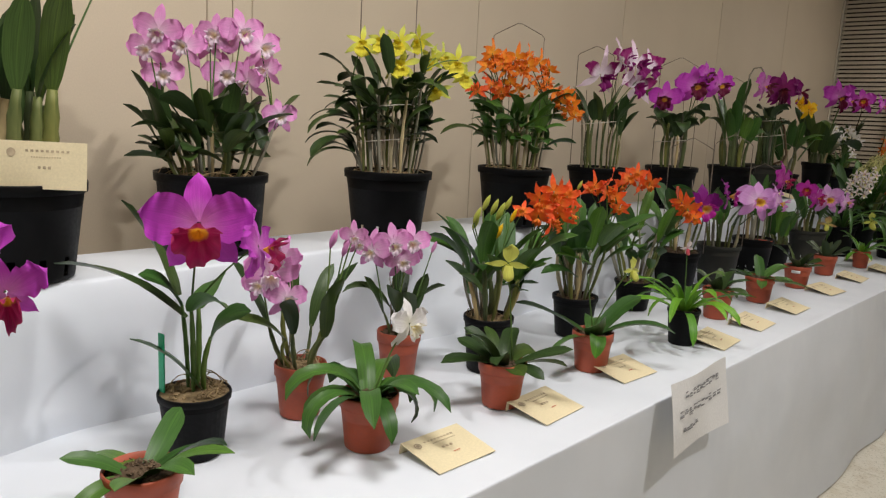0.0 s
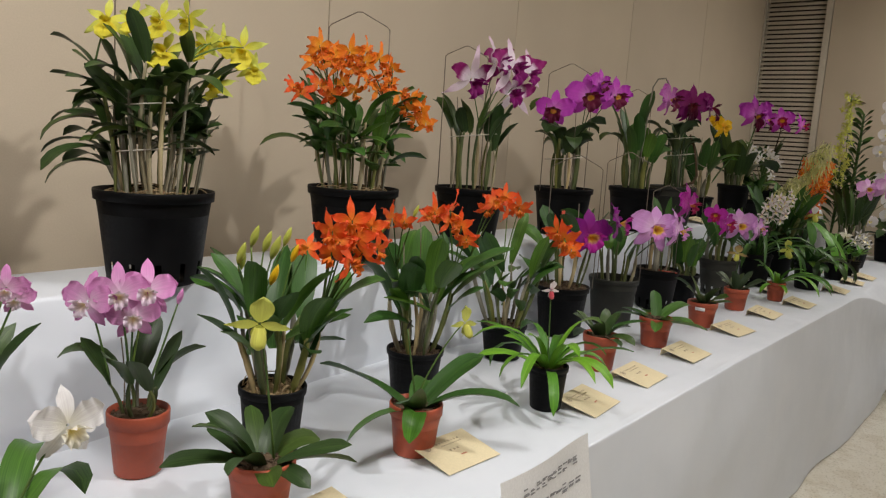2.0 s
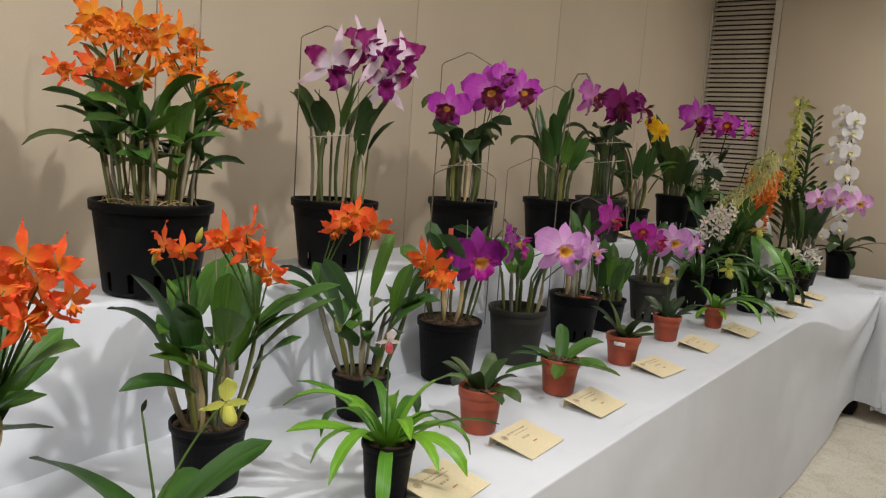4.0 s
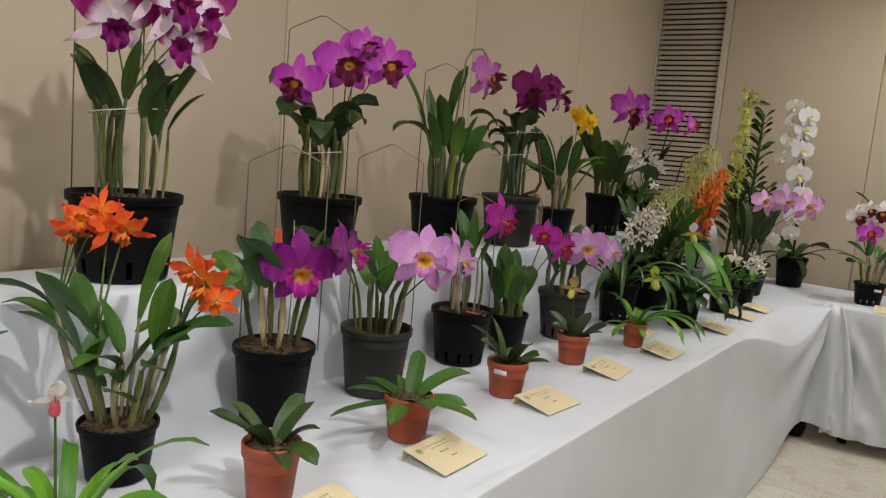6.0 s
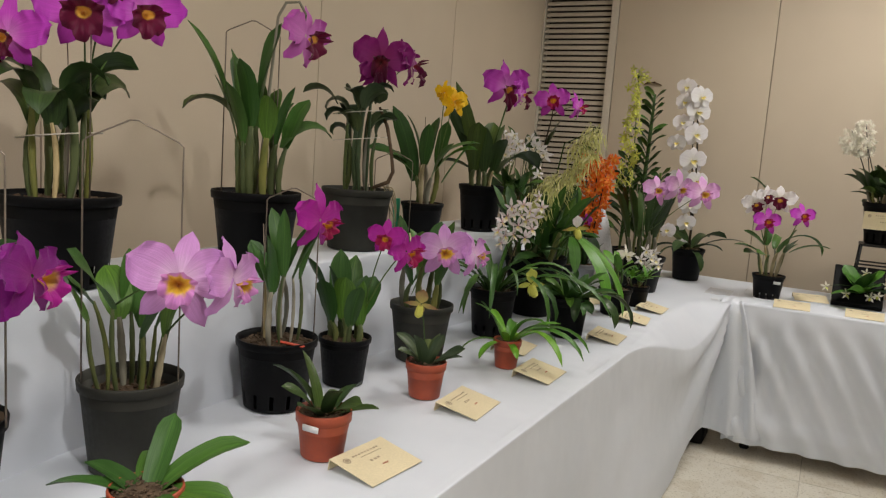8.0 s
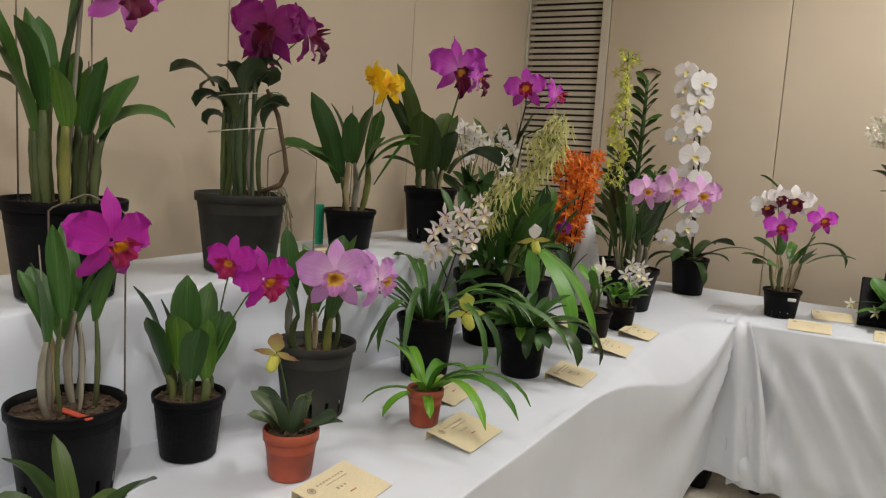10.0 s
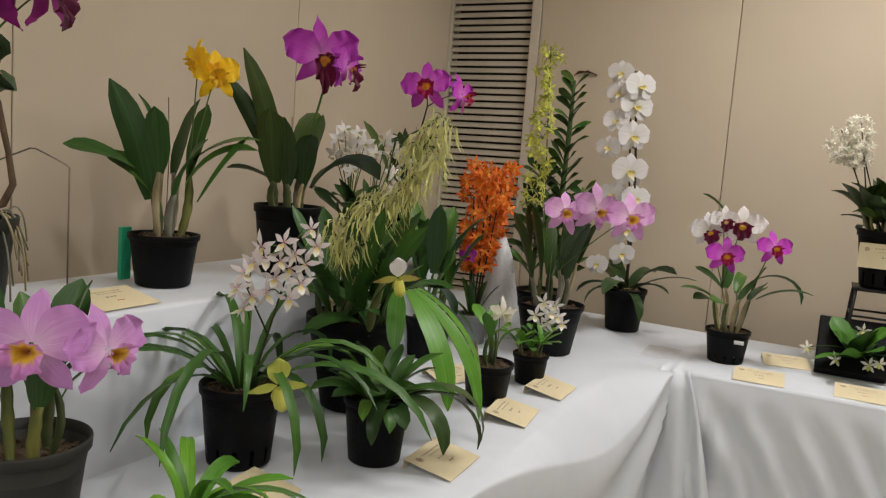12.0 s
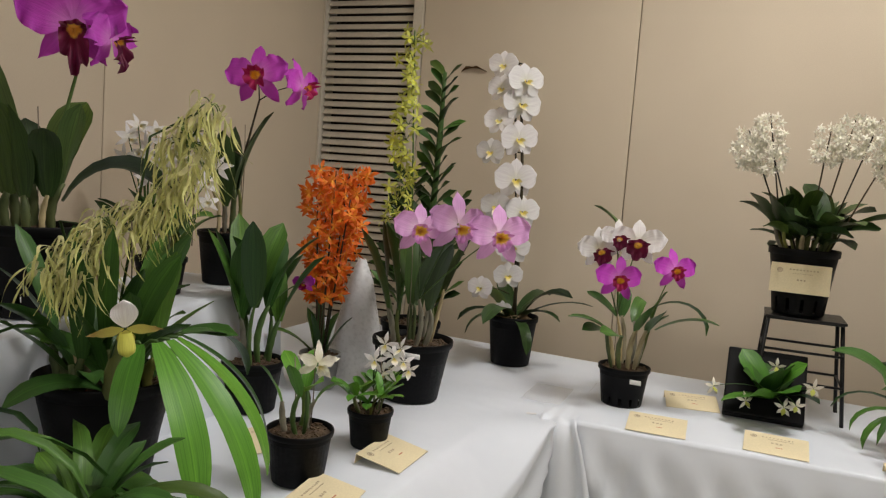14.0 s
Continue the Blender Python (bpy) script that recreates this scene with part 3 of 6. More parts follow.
for i in range(79):
    piece("slat", slat, louvre, pose(0, 0.018, 0.03 + i * 0.035, 57 + 3 * math.sin(i * 2.4)) )

floor = setting("floor", "cream polished stone floor tiles with faint veins", "floor")
bm = bmesh.new()
box(bm, X_WALL - 0.2, X_EAST + 0.2, Y_SOUTH - 0.2, Y_WALL + 0.2, -0.15, -0.003)
part("bed", bm, GROUT, floor, smooth=False)
bm = bmesh.new()
box(bm, 0.0015, 0.5985, 0.0015, 0.5985, -0.02, 0, 0.0015)
tile = bpy.data.meshes.new("tile")
bm.to_mesh(tile)
bm.free()
tile.materials.append(FLOOR)
for i in range(12):
    for k in range(18):
        piece("tile", tile, floor, pose(-1.95 + 0.6 * i, Y_SOUTH + 0.6 * k - 0.2, 0))

# assumed light panels in the unseen ceiling and the track lamps that throw the shadows on the wall
GLOW = mat("light_diffuser", (0.9, 0.9, 0.88), 0.6)
GLOW.node_tree.nodes["Principled BSDF"].inputs["Emission Color"].default_value = (1.0, 0.93, 0.84, 1)
GLOW.node_tree.nodes["Principled BSDF"].inputs["Emission Strength"].default_value = 3.0
for lx, ly, watts, wide in LAMPS:
    lamp = thing("ceiling_light", (lx, ly, TOP), "assumed square white light panel in the unseen ceiling", "ceiling light", "ceiling lights")
    bm = bmesh.new()
    for d in ((-0.31, 0.31, -0.31, -0.28), (-0.31, 0.31, 0.28, 0.31), (-0.31, -0.28, -0.28, 0.28), (0.28, 0.31, -0.28, 0.28)):
        box(bm, *d, -0.02, 0.0)
    part("frame", bm, STILE, lamp, smooth=False)
    bm = bmesh.new()
    box(bm, -0.28, 0.28, -0.28, 0.28, -0.012, -0.004)
    part("diffuser", bm, GLOW, lamp, smooth=False)
# invented housings for the two unseen spots
for sx, sy, sz, tx, ty, tz, watts in SPOTS:
    lamp = thing("track_light", (sx, sy, TOP), "assumed small black spotlight on the unseen ceiling", "spotlight", "spotlights")
    aim = look((0, 0, 0), (tx - sx, ty - sy, tz - sz))
    bm = bmesh.new()
    tube(bm, [(0, 0, 0), (0, 0, sz - TOP + 0.12)], 0.012)
    part("stem", bm, BLACKMETAL, lamp)
    bm = bmesh.new()
    tube(bm, [Vector((0, 0, sz - TOP)) + aim @ Vector((0, 0, z)) for z in (0.02, 0.05, 0.13, 0.15)], [0.085, 0.09, 0.09, 0.05], 16)
    part("housing", bm, BLACKMETAL, lamp)


# ---- tables and cloths ----
def lerp_table(table, v):
    for (a, p), (b, q) in zip(table, table[1:]):
        if v <= b:
            s = max(0.0, (v - a) / (b - a))
            return p + (q - p) * s
    return table[-1][1]


FRONT = [(-1.6, -0.80), (1.2, -0.775), (3.0, -0.755), (4.65, -0.716), (5.6, -0.61), (5.97, -0.54)]
EDGE = [(-1.6, -0.80), (1.2, -0.775), (3.0, -0.755), (4.65, -0.718), (5.97, -0.70)]


def cloth_strip(name, label, count, point, rows, thick_mat=CLOTH):
    """A draped sheet: point(i, s) gives the place at step i along the table and s across it."""
    bm = bmesh.new()
    grid = [[bm.verts.new(point(i / (count - 1), r)) for r in rows] for i in range(count)]
    for i in range(count - 1):
        for k in range(len(rows) - 1):
            bm.faces.new((grid[i][k], grid[i][k + 1], grid[i + 1][k + 1], grid[i + 1][k]))
    bmesh.ops.recalc_face_normals(bm, faces=bm.faces)
    ob = part(name, bm, thick_mat, None)
    return tagged(ob, label, "tablecloth")


def fold(p, amount):
    return amount * (noise.noise(Vector(p)) + 0.5 * noise.noise(Vector(p) * 2.3))


def main_cloth(u, r):
    y = -1.6 + u * 7.57
    xe, xf = lerp_table(EDGE, y), lerp_table(FRONT, y)
    back = -1.78
    swag = max(0.0, min(1.0, (y - 4.7) / 1.21))
    drop = 0.13 * max(0.0, math.sin(math.pi * swag ** 1.7))
    rim = TABLE_Z - 0.003 + 0.001 * swag
    if r <= 1:                                   # over the top
        x = back + (xe - 0.015 - back) * r
        flat = max(0.0, min(1.0, (r - 0.55) * 6))
        return (x, y, TABLE_Z - 0.0015 + 0.003 * flat * (1 - 0.6 * swag) * noise.noise(Vector((x * 5, y * 5, 3))) - (0.002 if r == 1 else 0))
    if r < 1.2:                                  # the loose stretch that hangs across to the corner
        q = (r - 1) / 0.2
        x = xe - 0.015 + (xf - xe + 0.027) * q
        return (x, y, rim - drop * q ** 1.25)
    s = (r - 1.2) / 1.0                          # down the front
    x = xf + 0.012 + s * 0.025 + fold((y * 1.3 + s * 0.6, s * 1.0, 1.7), 0.034) * min(1, s * 2.2) * (1 - 0.6 * s)
    dy, dz = 5.99 - y, 0.735 * s + 0.01
    far = math.hypot(dy, dz)
    x += 0.042 * math.exp(-far / 0.7) * math.sin(7 * math.atan2(dz, dy) + 2.5 * far) * min(1, s * 5) * min(1, far * 4)
    x += 0.012 * max(0, s - 0.25) * math.sin(y * 6.5 + 2 * math.sin(y * 1.7) + s)
    x -= 0.10 * swag ** 2 * s
    foot = 0.006 + 0.09 * max(0.0, (y - 5.3) / 0.65) ** 1.5
    return (x, y, rim - drop - (rim - drop - foot) * s)


ROWS_DOWN = [0.0, 0.2, 0.4, 0.5, 0.6, 0.7, 0.8, 0.88, 0.94, 0.98, 1.0, 1.008, 1.02] + [1.0 + 0.05 * k for k in range(1, 21)]
cloth_strip("tablecloth", "white cloth draped over the long display table", 260, main_cloth, ROWS_DOWN[:11] + [1.02 + 0.03 * k for k in range(6)] + [1.195, 1.205, 1.215, 1.23] + [1.2 + 0.05 * k for k in range(1, 21)])


def end_cloth(u, r):
    x = -0.515 + u * 4.5
    if r <= 1:
        y = 6.74 - 0.12 * u + (5.985 - 6.74 + 0.12 * u) * r
        return (x, y, TABLE_Z + 0.003 + 0.0015 * noise.noise(Vector((x * 5, y * 5, 9))) - (0.002 if r == 1 else 0))
    s = r - 1
    near = math.exp(-u * 4.5 / 0.22)
    lean = x - 0.45 * s * math.exp(-u * 1.2)
    pleat = 0.018 * near * math.sin(x * 80) + 0.024 * (1 - 0.5 * s) * math.exp(-u * 0.7) * 1.05 * math.sin(lean * 44 + 1.2 * math.sin(lean * 5)) * min(1, s * 5)
    y = 5.985 - 0.010 * min(1, s * 12) - s * 0.03 - pleat * min(1, s * 3) + fold((lean * 1.6, s * 1.2, 5.5), 0.018) * min(1, s * 2)
    y -= 0.016 * math.exp(-((s - 0.86) / 0.05) ** 2)
    return (x + 0.012 * near * s * math.sin(s * 7), y, TABLE_Z - 0.004 - 0.655 * s)


cloth_strip("tablecloth", "white cloth with soft gathered folds draped over the end table", 260, end_cloth, ROWS_DOWN)

bm = bmesh.new()
cells = [[bm.verts.new((-1.78 + (1.262 if k == 12 else 1.30 * k / 12.4) + 0.0, 5.955 + (6.86 - 5.955 - 0.10 * k / 12) * i / 12, TABLE_Z - 0.0015 + 0.0015 * noise.noise(Vector((k * 0.5, i * 0.4, 3))))) for k in range(13)] for i in range(13)]
for i in range(12):
    for k in range(12):
        bm.faces.new((cells[i][k], cells[i][k + 1], cells[i + 1][k + 1], cells[i + 1][k]))
tagged(part("corner_cloth", bm, CLOTH, None), "white cloth spread over the corner between the two tables", "tablecloth")

# the gathered cloth where the two tables meet
def gather(u, r):
    s = r - 1
    if r <= 1:
        return (-0.585 + 0.10 * u, 5.975 + 0.14 * (1 - r) * (0.4 + 0.6 * math.sin(math.pi * u)), TABLE_Z + 0.008 + 0.004 * math.sin(u * 15) * r)
    x = -0.585 + 0.10 * u + (0.26 * (u - 0.42)) * s ** 0.8
    y = 5.962 - 0.02 * s - (0.007 + 0.014 * s) * math.sin(u * 15 + 1.3 * math.sin(u * 6 + 1.5 * s)) - 0.012 * math.sin(math.pi * u)
    return (x, y, TABLE_Z + 0.004 - 0.63 * s)


cloth_strip("cloth_gather", "bunched white cloth folds where the two tables meet", 60, gather, [0.0, 0.3, 0.6, 0.8, 0.92, 1.0] + [1.02 + 0.07 * k for k in range(15)])


def riser_front(y):
    return lerp_table([(-1.6, -1.48), (0.6, -1.475), (1.9, -1.50), (2.7, -1.435), (4.2, -1.37), (5.05, -1.33), (5.8, -1.36)], y)


def riser_cloth(u, r):
    y = -1.6 + u * 7.42
    xf, back = riser_front(y), -1.76
    if r <= 1:
        x = back + (xf - back) * r
        return (x, y, RISER_Z - 0.0015 - (0.004 if r in (0.0, 1) else 0))
    s = r - 1
    x = xf + 0.006 * min(1, s * 12) + 0.03 * s * s + fold((y * 2.6 + s * 0.9, s * 1.3, 8.8), 0.026) * min(1, s * 2.5) + 0.008 * math.sin(y * 11 + 3 * math.sin(y * 2) + 2 * s) * min(1, 2 * s)
    return (x, y, RISER_Z - 0.004 - 0.297 * s)


cloth_strip("riser_cloth", "white cloth draped over the raised back shelf", 260, riser_cloth, [r for i, r in enumerate(ROWS_DOWN) if r <= 1.02 or i % 2 == 0])
bm = bmesh.new()
box(bm, -1.755, -1.385, 5.66, 5.825, TABLE_Z, RISER_Z - 0.008, 0.006)
tagged(part("riser_end", bm, CLOTH, None), "white cloth-wrapped end of the raised back shelf", "shelf")
riser = thing("display_riser", (0, 0, TABLE_Z), "long raised shelf box hidden under white cloth", "shelf")
bm = bmesh.new()
box(bm, -1.74, -1.54, -1.55, 5.60, 0.004, RISER_Z - TABLE_Z - 0.012)
part("body", bm, PAPER, riser, smooth=False)


def table(place, length, depth, turn, label, feet):
    t = thing("display_table", place, label, "table", "display tables")
    t.rotation_euler[2] = radians(turn)
    bm = bmesh.new()
    box(bm, 0, length, 0, depth, TABLE_Z - 0.035, TABLE_Z - 0.006, 0.004)
    part("tabletop", bm, STILE, t, smooth=False)
    for x in feet:
        for y in (0.05, depth - 0.05):
            bm = bmesh.new()
            tube(bm, [(x, y, TABLE_Z - 0.036), (x, y, 0.03)], 0.016, 10)
            tube(bm, [(x, y, 0.03), (x, y, 0.004), (x, y, 0.0)], [0.022, 0.024, 0.02], 10)
            part("leg", bm, BLACKMETAL, t)
    return t


table((-0.86, -1.5, 0), 7.2, 0.85, 90, "long folding table under a white cloth", (0.1, 1.9, 3.6, 5.4, 7.1))
table((-0.47, 6.03, 0), 4.3, 0.58, 0, "folding end table with black feet under white cloth", (0.06, 1.5, 2.9, 4.2))
bag = thing("black_bag", (-0.64, 6.06, 0), "small black box on the floor beneath the tables", "box")
bm = bmesh.new()
box(bm, -0.07, 0.05, -0.09, 0.09, 0, 0.15, 0.02)
part("body", bm, BLACKPOT, bag)


# ---- pots, compost and plants ----
def lathe(bm, profile, seg=32, gaps=None):
    rings = [[bm.verts.new((r * math.cos(q), r * math.sin(q), z)) for q in (2 * math.pi * k / seg for k in range(seg))] for r, z in profile]
    for i in range(len(rings) - 1):
        for k in range(seg):
            if gaps and gaps(i, k):
                continue
            bm.faces.new((rings[i][k], rings[i][(k + 1) % seg], rings[i + 1][(k + 1) % seg], rings[i + 1][k]))
    return rings


def pot(parent, r, h, material, slots=False, red=False, taper=0.76, label=""):
    """A tapered plastic pot with a rolled rim, an inner wall and, on the large ones, slots near the foot."""
    bm = bmesh.new()
    b, rim = r * taper, max(0.012, 0.11 * h) if not red else 0.22 * h
    at = lambda z: b + (r * 0.955 - b) * z / h
    t = 0.0028
    if slots:
        lo, hi = 0.06 * h, 0.26 * h
        profile = [(0.0, 0.004), (b * 0.9, 0.0), (b, 0.004), (at(lo), lo), (at(hi), hi), (at(h - rim), h - rim), (r * 0.99, h - rim * 0.96), (r, h - 0.003), (r - 0.001, h),
                   (r - 0.004, h), (r * 0.94, h - rim), (at(hi) - t, hi), (at(lo) - t, lo), (b - t, 0.006), (0.0, 0.008)]
        lathe(bm, profile, 48, lambda i, k: k % 4 == 0 and i in (3, 11))
    else:
        profile = [(0.0, 0.005), (b * 0.88, 0.004), (b * 0.93, 0.0), (b, 0.003), (at(h - rim), h - rim), (r * 0.985, h - rim * 0.97), (r, h - 0.003), (r - 0.001, h), (r - 0.004, h),
                   (r * 0.94, h - rim), (b - t, 0.01), (0.0, 0.012)]
        lathe(bm, profile, 36)
    return part("pot", bm, material, parent, label)


def compost(parent, pot_ob, r, z, material, rng, chips=110):
    bm = bmesh.new()
    rings = [[bm.verts.new((q * math.cos(a), q * math.sin(a), z + 0.006 * noise.noise(Vector((q * 40 * math.cos(a), q * 40 * math.sin(a), z * 90)))
                            + 0.010 * (1 - q / r))) for a in (2 * math.pi * k / 20 for k in range(20))] for q in (r * 0.999, r * 0.7, r * 0.4, r * 0.1)]
    for i in range(3):
        for k in range(20):
            bm.faces.new((rings[i][k], rings[i][(k + 1) % 20], rings[i + 1][(k + 1) % 20], rings[i + 1][k]))
    bm.faces.new(rings[-1])
    for _ in range(chips):
        q, a = r * math.sqrt(rng.random()) * 0.92, rng.uniform(0, 6.28)
        s = rng.uniform(0.035, 0.085) * min(r, 0.10)
        bmesh.ops.create_cube(bm, size=1.0, matrix=Matrix.LocRotScale((q * math.cos(a), q * math.sin(a), z + 0.008 * (1 - q / r) + 0.004),
                              Euler((rng.uniform(-0.6, 0.6), rng.uniform(-0.6, 0.6), rng.uniform(0, 3))), (s * rng.uniform(1, 2.6), s, s * 0.5)))
    if material is STRAW:
        for _ in range(16):
            a, q, d = rng.uniform(0, 6.28), r * rng.uniform(0.5, 1.0), rng.uniform(0.6, 1.6)
            tube(bm, arc((q * math.cos(a), q * math.sin(a), z + 0.008), (q * math.cos(a + d), q * math.sin(a + d), z + 0.010), rng.uniform(0.004, 0.02), 6), 0.0012, 4)
    ob = part("compost", bm, material, pot_ob, "rough bark and moss", smooth=False)
    return tagged(ob, kind="stuff")


LEAF_RNG = random.Random(7)


def leaf(parent, pts, width, material, azimuth, **how):
    bm = bmesh.new()
    how.setdefault("twist", LEAF_RNG.uniform(-48, 48))
    how["fold"] = how.get("fold", 0.25) * LEAF_RNG.uniform(0.5, 1.2)
    how.setdefault("tip", LEAF_RNG.uniform(0.55, 0.75))
    blade(bm, pts, width, azimuth=azimuth, **how)
    return part("leaf", bm, material, parent)


def cane(parent, base, top, r, material, rng, bend=0.013, name="pseudobulb"):
    """A spindle-shaped stem with ringed joints."""
    bm = bmesh.new()
    pts = arc(base, top, 0, 9, (rng.uniform(-bend, bend), rng.uniform(-bend, bend), 0))
    radii = [r * (0.5 + 0.6 * math.sin(math.pi * (0.12 + 0.75 * i / 8))) * (1.12 if i in (2, 4, 6) else 0.95) for i in range(9)]
    tube(bm, pts, radii, 8)
    return part(name, bm, material, parent)


def stalk(parent, pts, r, material=None):
    bm = bmesh.new()
    tube(bm, pts, [r * (1.15 - 0.4 * i / (len(pts) - 1)) for i in range(len(pts))], 6)
    return part("flower_stem", bm, material or STEM, parent)


def wire_hoop(place, width, height, turn, label="bent dark wire plant support in a house shape"):
    ob = thing("wire_support", place, label, "plant support", "wire supports")
    ob.rotation_euler[2] = radians(turn)
    bm = bmesh.new()
    w = width / 2
    path = [Vector((-w, 0, 0)), Vector((-w, 0, height * 0.5)), Vector((-w, 0.002, height - w * 0.55)), Vector((-w * 0.9, 0.002, height - w * 0.45)), Vector((-w * 0.08, 0, height - 0.003)),
            Vector((w * 0.08, 0, height - 0.003)), Vector((w * 0.9, 0, height - w * 0.45)), Vector((w, 0.002, height - w * 0.55)), Vector((w, 0, height * 0.5)), Vector((w, 0, 0))]
    tube(bm, path, 0.0016, 6)
    part("hoop", bm, WIRE, ob)
    return ob


FACE = Vector((0.80, -0.60, 0.02))


def turned(v, yaw, pitch=0.0):
    w = Matrix.Rotation(radians(yaw), 3, "Z") @ Vector(v)
    w.z += math.tan(radians(pitch))
    return w


def start(label, x, y, z, r, h, material=None, soil=None, category="potted orchid", group="potted orchids", slots=False, red=False, taper=0.76, pot_label="", fill=0.9):
    """A potted plant: its Empty, pot and compost. Returns the thing, the height of the compost and its own random source."""
    ob = thing("potted_orchid", (x, y, z), label, category, group)
    rng = random.Random(label)
    p = pot(ob, r, h, material or BLACKPOT, slots, red, taper, pot_label)
    compost(ob, p, r * (0.94 * (taper + (0.955 - taper) * fill) / 0.955), h * fill, soil or BARK, rng)
    return ob, h * fill, rng


def clump(ob, z, rng, count, spread, tall, bulb_r, leaf_len, leaf_w, leaf_m=None, bulb_m=None, leaves=1, rise=(50, 85), droop=(20, 70), lean=0.35, bulb=True, fold=0.25, wave=0.02, dry=0.4, extra=0):
    """Upright canes, each with one or more strap leaves at its top. Returns the tops."""
    tops = []
    for i in range(count):
        a = 2 * math.pi * (i + rng.uniform(-0.3, 0.3)) / count + 0.7
        q = spread * math.sqrt(rng.uniform(0.08, 1))
        base = Vector((q * math.cos(a), q * math.sin(a), z - 0.008))
        t = tall * rng.uniform(0.65, 1.05)
        out = lean * (0.25 + 0.9 * q / max(spread, 0.01)) * t
        top = base + Vector((out * math.cos(a), out * math.sin(a), t))
        if bulb:
            cane(ob, base, top, bulb_r * rng.uniform(0.45, 0.85), SHEATH if rng.random() < dry else (bulb_m or BULB), rng)
        for k in range(leaves):
            az = math.degrees(a) + rng.uniform(-45, 45) + 180 * (k % 2) * rng.uniform(0.7, 1)
            leaf(ob, spine(top - Vector((0, 0, 0.004)), az, rng.uniform(*rise), leaf_len * rng.uniform(0.7, 1.1), rng.uniform(*droop), swing=rng.uniform(-15, 15)),
                 leaf_w * rng.uniform(0.8, 1.15), leaf_m or LEAF, az, fold=fold, wave=wave)
        for k in range(extra):
            az = math.degrees(a) + rng.uniform(-110, 110)
            leaf(ob, spine(base.lerp(top, rng.uniform(0.45, 0.95)), az, rng.uniform(10, 75), leaf_len * rng.uniform(0.5, 0.9), rng.uniform(*droop), 7, rng.uniform(-20, 20)),
                 leaf_w * rng.uniform(0.7, 1.0), leaf_m or LEAF, az, fold=fold, wave=wave)
        tops.append(top)
    for _ in range(rng.choice((0, 1, 1, 2))):
        a, q = rng.uniform(0, 6.28), spread * rng.uniform(0.5, 1.0)
        bm = bmesh.new()
        tube(bm, arc((q * math.cos(a), q * math.sin(a), z - 0.01), (q * 1.1 * math.cos(a), q * 1.1 * math.sin(a), z + tall + leaf_len * rng.uniform(0.4, 0.9)), 0, 5, (0.004, 0.003, 0)), 0.0013, 5)
        part("stake", bm, WIRE, ob)
    return tops


def fan(ob, z, rng, count, length, width, leaf_m=None, rise=(25, 70), droop=(40, 110), spread=0.012, turn=0.0, arc_deg=360.0, fold=0.3, tip=0.7, base=0.6):
    """A rosette of strap leaves from one crown."""
    for i in range(count):
        az = turn + arc_deg * (i + rng.uniform(-0.25, 0.25)) / count
        a = radians(az)
        leaf(ob, spine((spread * math.cos(a), spread * math.sin(a), z - 0.006), az, rng.uniform(*rise), length * rng.uniform(0.65, 1.1), rng.uniform(*droop), swing=rng.uniform(-12, 12)),
             width * rng.uniform(0.8, 1.15), leaf_m or LEAF, az, fold=fold, tip=tip, base=base)


GROW = {"starry": 1.12, "pointed": 1.25, "moth": 1.08, "spider": 1.3, "tiny": 1.15, "small": 1.35, "lipped": 1.3}


def blooms(ob, rng, spots, shape, petals, lip, source=None, stem_r=0.0019, yaw=28, pitch=12, label="", stem_m=None, lift=0.01, fixed=None, z0=0.1, stems=True):
    """Flowers at places of the hall, each on a stem from the nearest cane top or the crown."""
    origin = ob.location
    for i, (x, y, z, size) in enumerate(spots):
        p = Vector((x, y, z)) - origin
        toward = -36 * min(1, max(0, (y - 2.5) / 3.6))
        f = turned(FACE, toward + (fixed[i] if fixed else rng.uniform(-yaw, yaw)), rng.uniform(-pitch, pitch))
        back = p - f.normalized() * size * 0.03
        if source:
            root = min(source, key=lambda s: (s - back).length)
        else:
            root = Vector((rng.uniform(-0.02, 0.02), rng.uniform(-0.02, 0.02), z0))
        if stems:
            stalk(ob, arc(root, back, lift + 0.1 * (back - root).length * (0 if source else 0.4), 7), stem_r, stem_m)
        flower(ob, p, size * GROW.get(shape, 1.0), shape, petals, lip, f, rng.uniform(-8, 8), label, i)


def buds(ob, spots, material, roots):
    for i, (x, y, z, size) in enumerate(spots):
        p = Vector((x, y, z)) - ob.location
        bm = bmesh.new()
        tube(bm, [p + Vector((0.1 * size * k, 0, size * (k / 5 - 0.5))) for k in range(6)], [size * q for q in (0.06, 0.14, 0.18, 0.16, 0.11, 0.02)], 8)
        part("bud", bm, material, ob)
        root = min(roots, key=lambda s: (s - p).length)
        stalk(ob, arc(root, p - Vector((0, 0, size * 0.5)), 0.0, 6), 0.002)


def tie(ob, z, r):
    """A thin wire tied round the canes."""
    bm = bmesh.new()
    tube(bm, [Vector((r * math.cos(a), r * 0.9 * math.sin(a), z + 0.01 * math.sin(a * 1.0 + 1))) for a in (k * 0.55 for k in range(12))], 0.0014, 5)
    part("tie_wire", bm, TIEWIRE, ob)


# ---- orchids on the raised shelf ----
S, T = RISER_Z, TABLE_Z

# tall plant with dark red flowers, card on its pot
ob, z, rng = start("tall dark red orchid with thick leaves in a black pot", -1.56, 0.51, S, 0.125, 0.19, slots=True)
tops = clump(ob, z, rng, 13, 0.075, 0.20, 0.017, 0.21, 0.046, leaves=1, rise=(74, 89), droop=(5, 30), lean=0.08, dry=0.15)
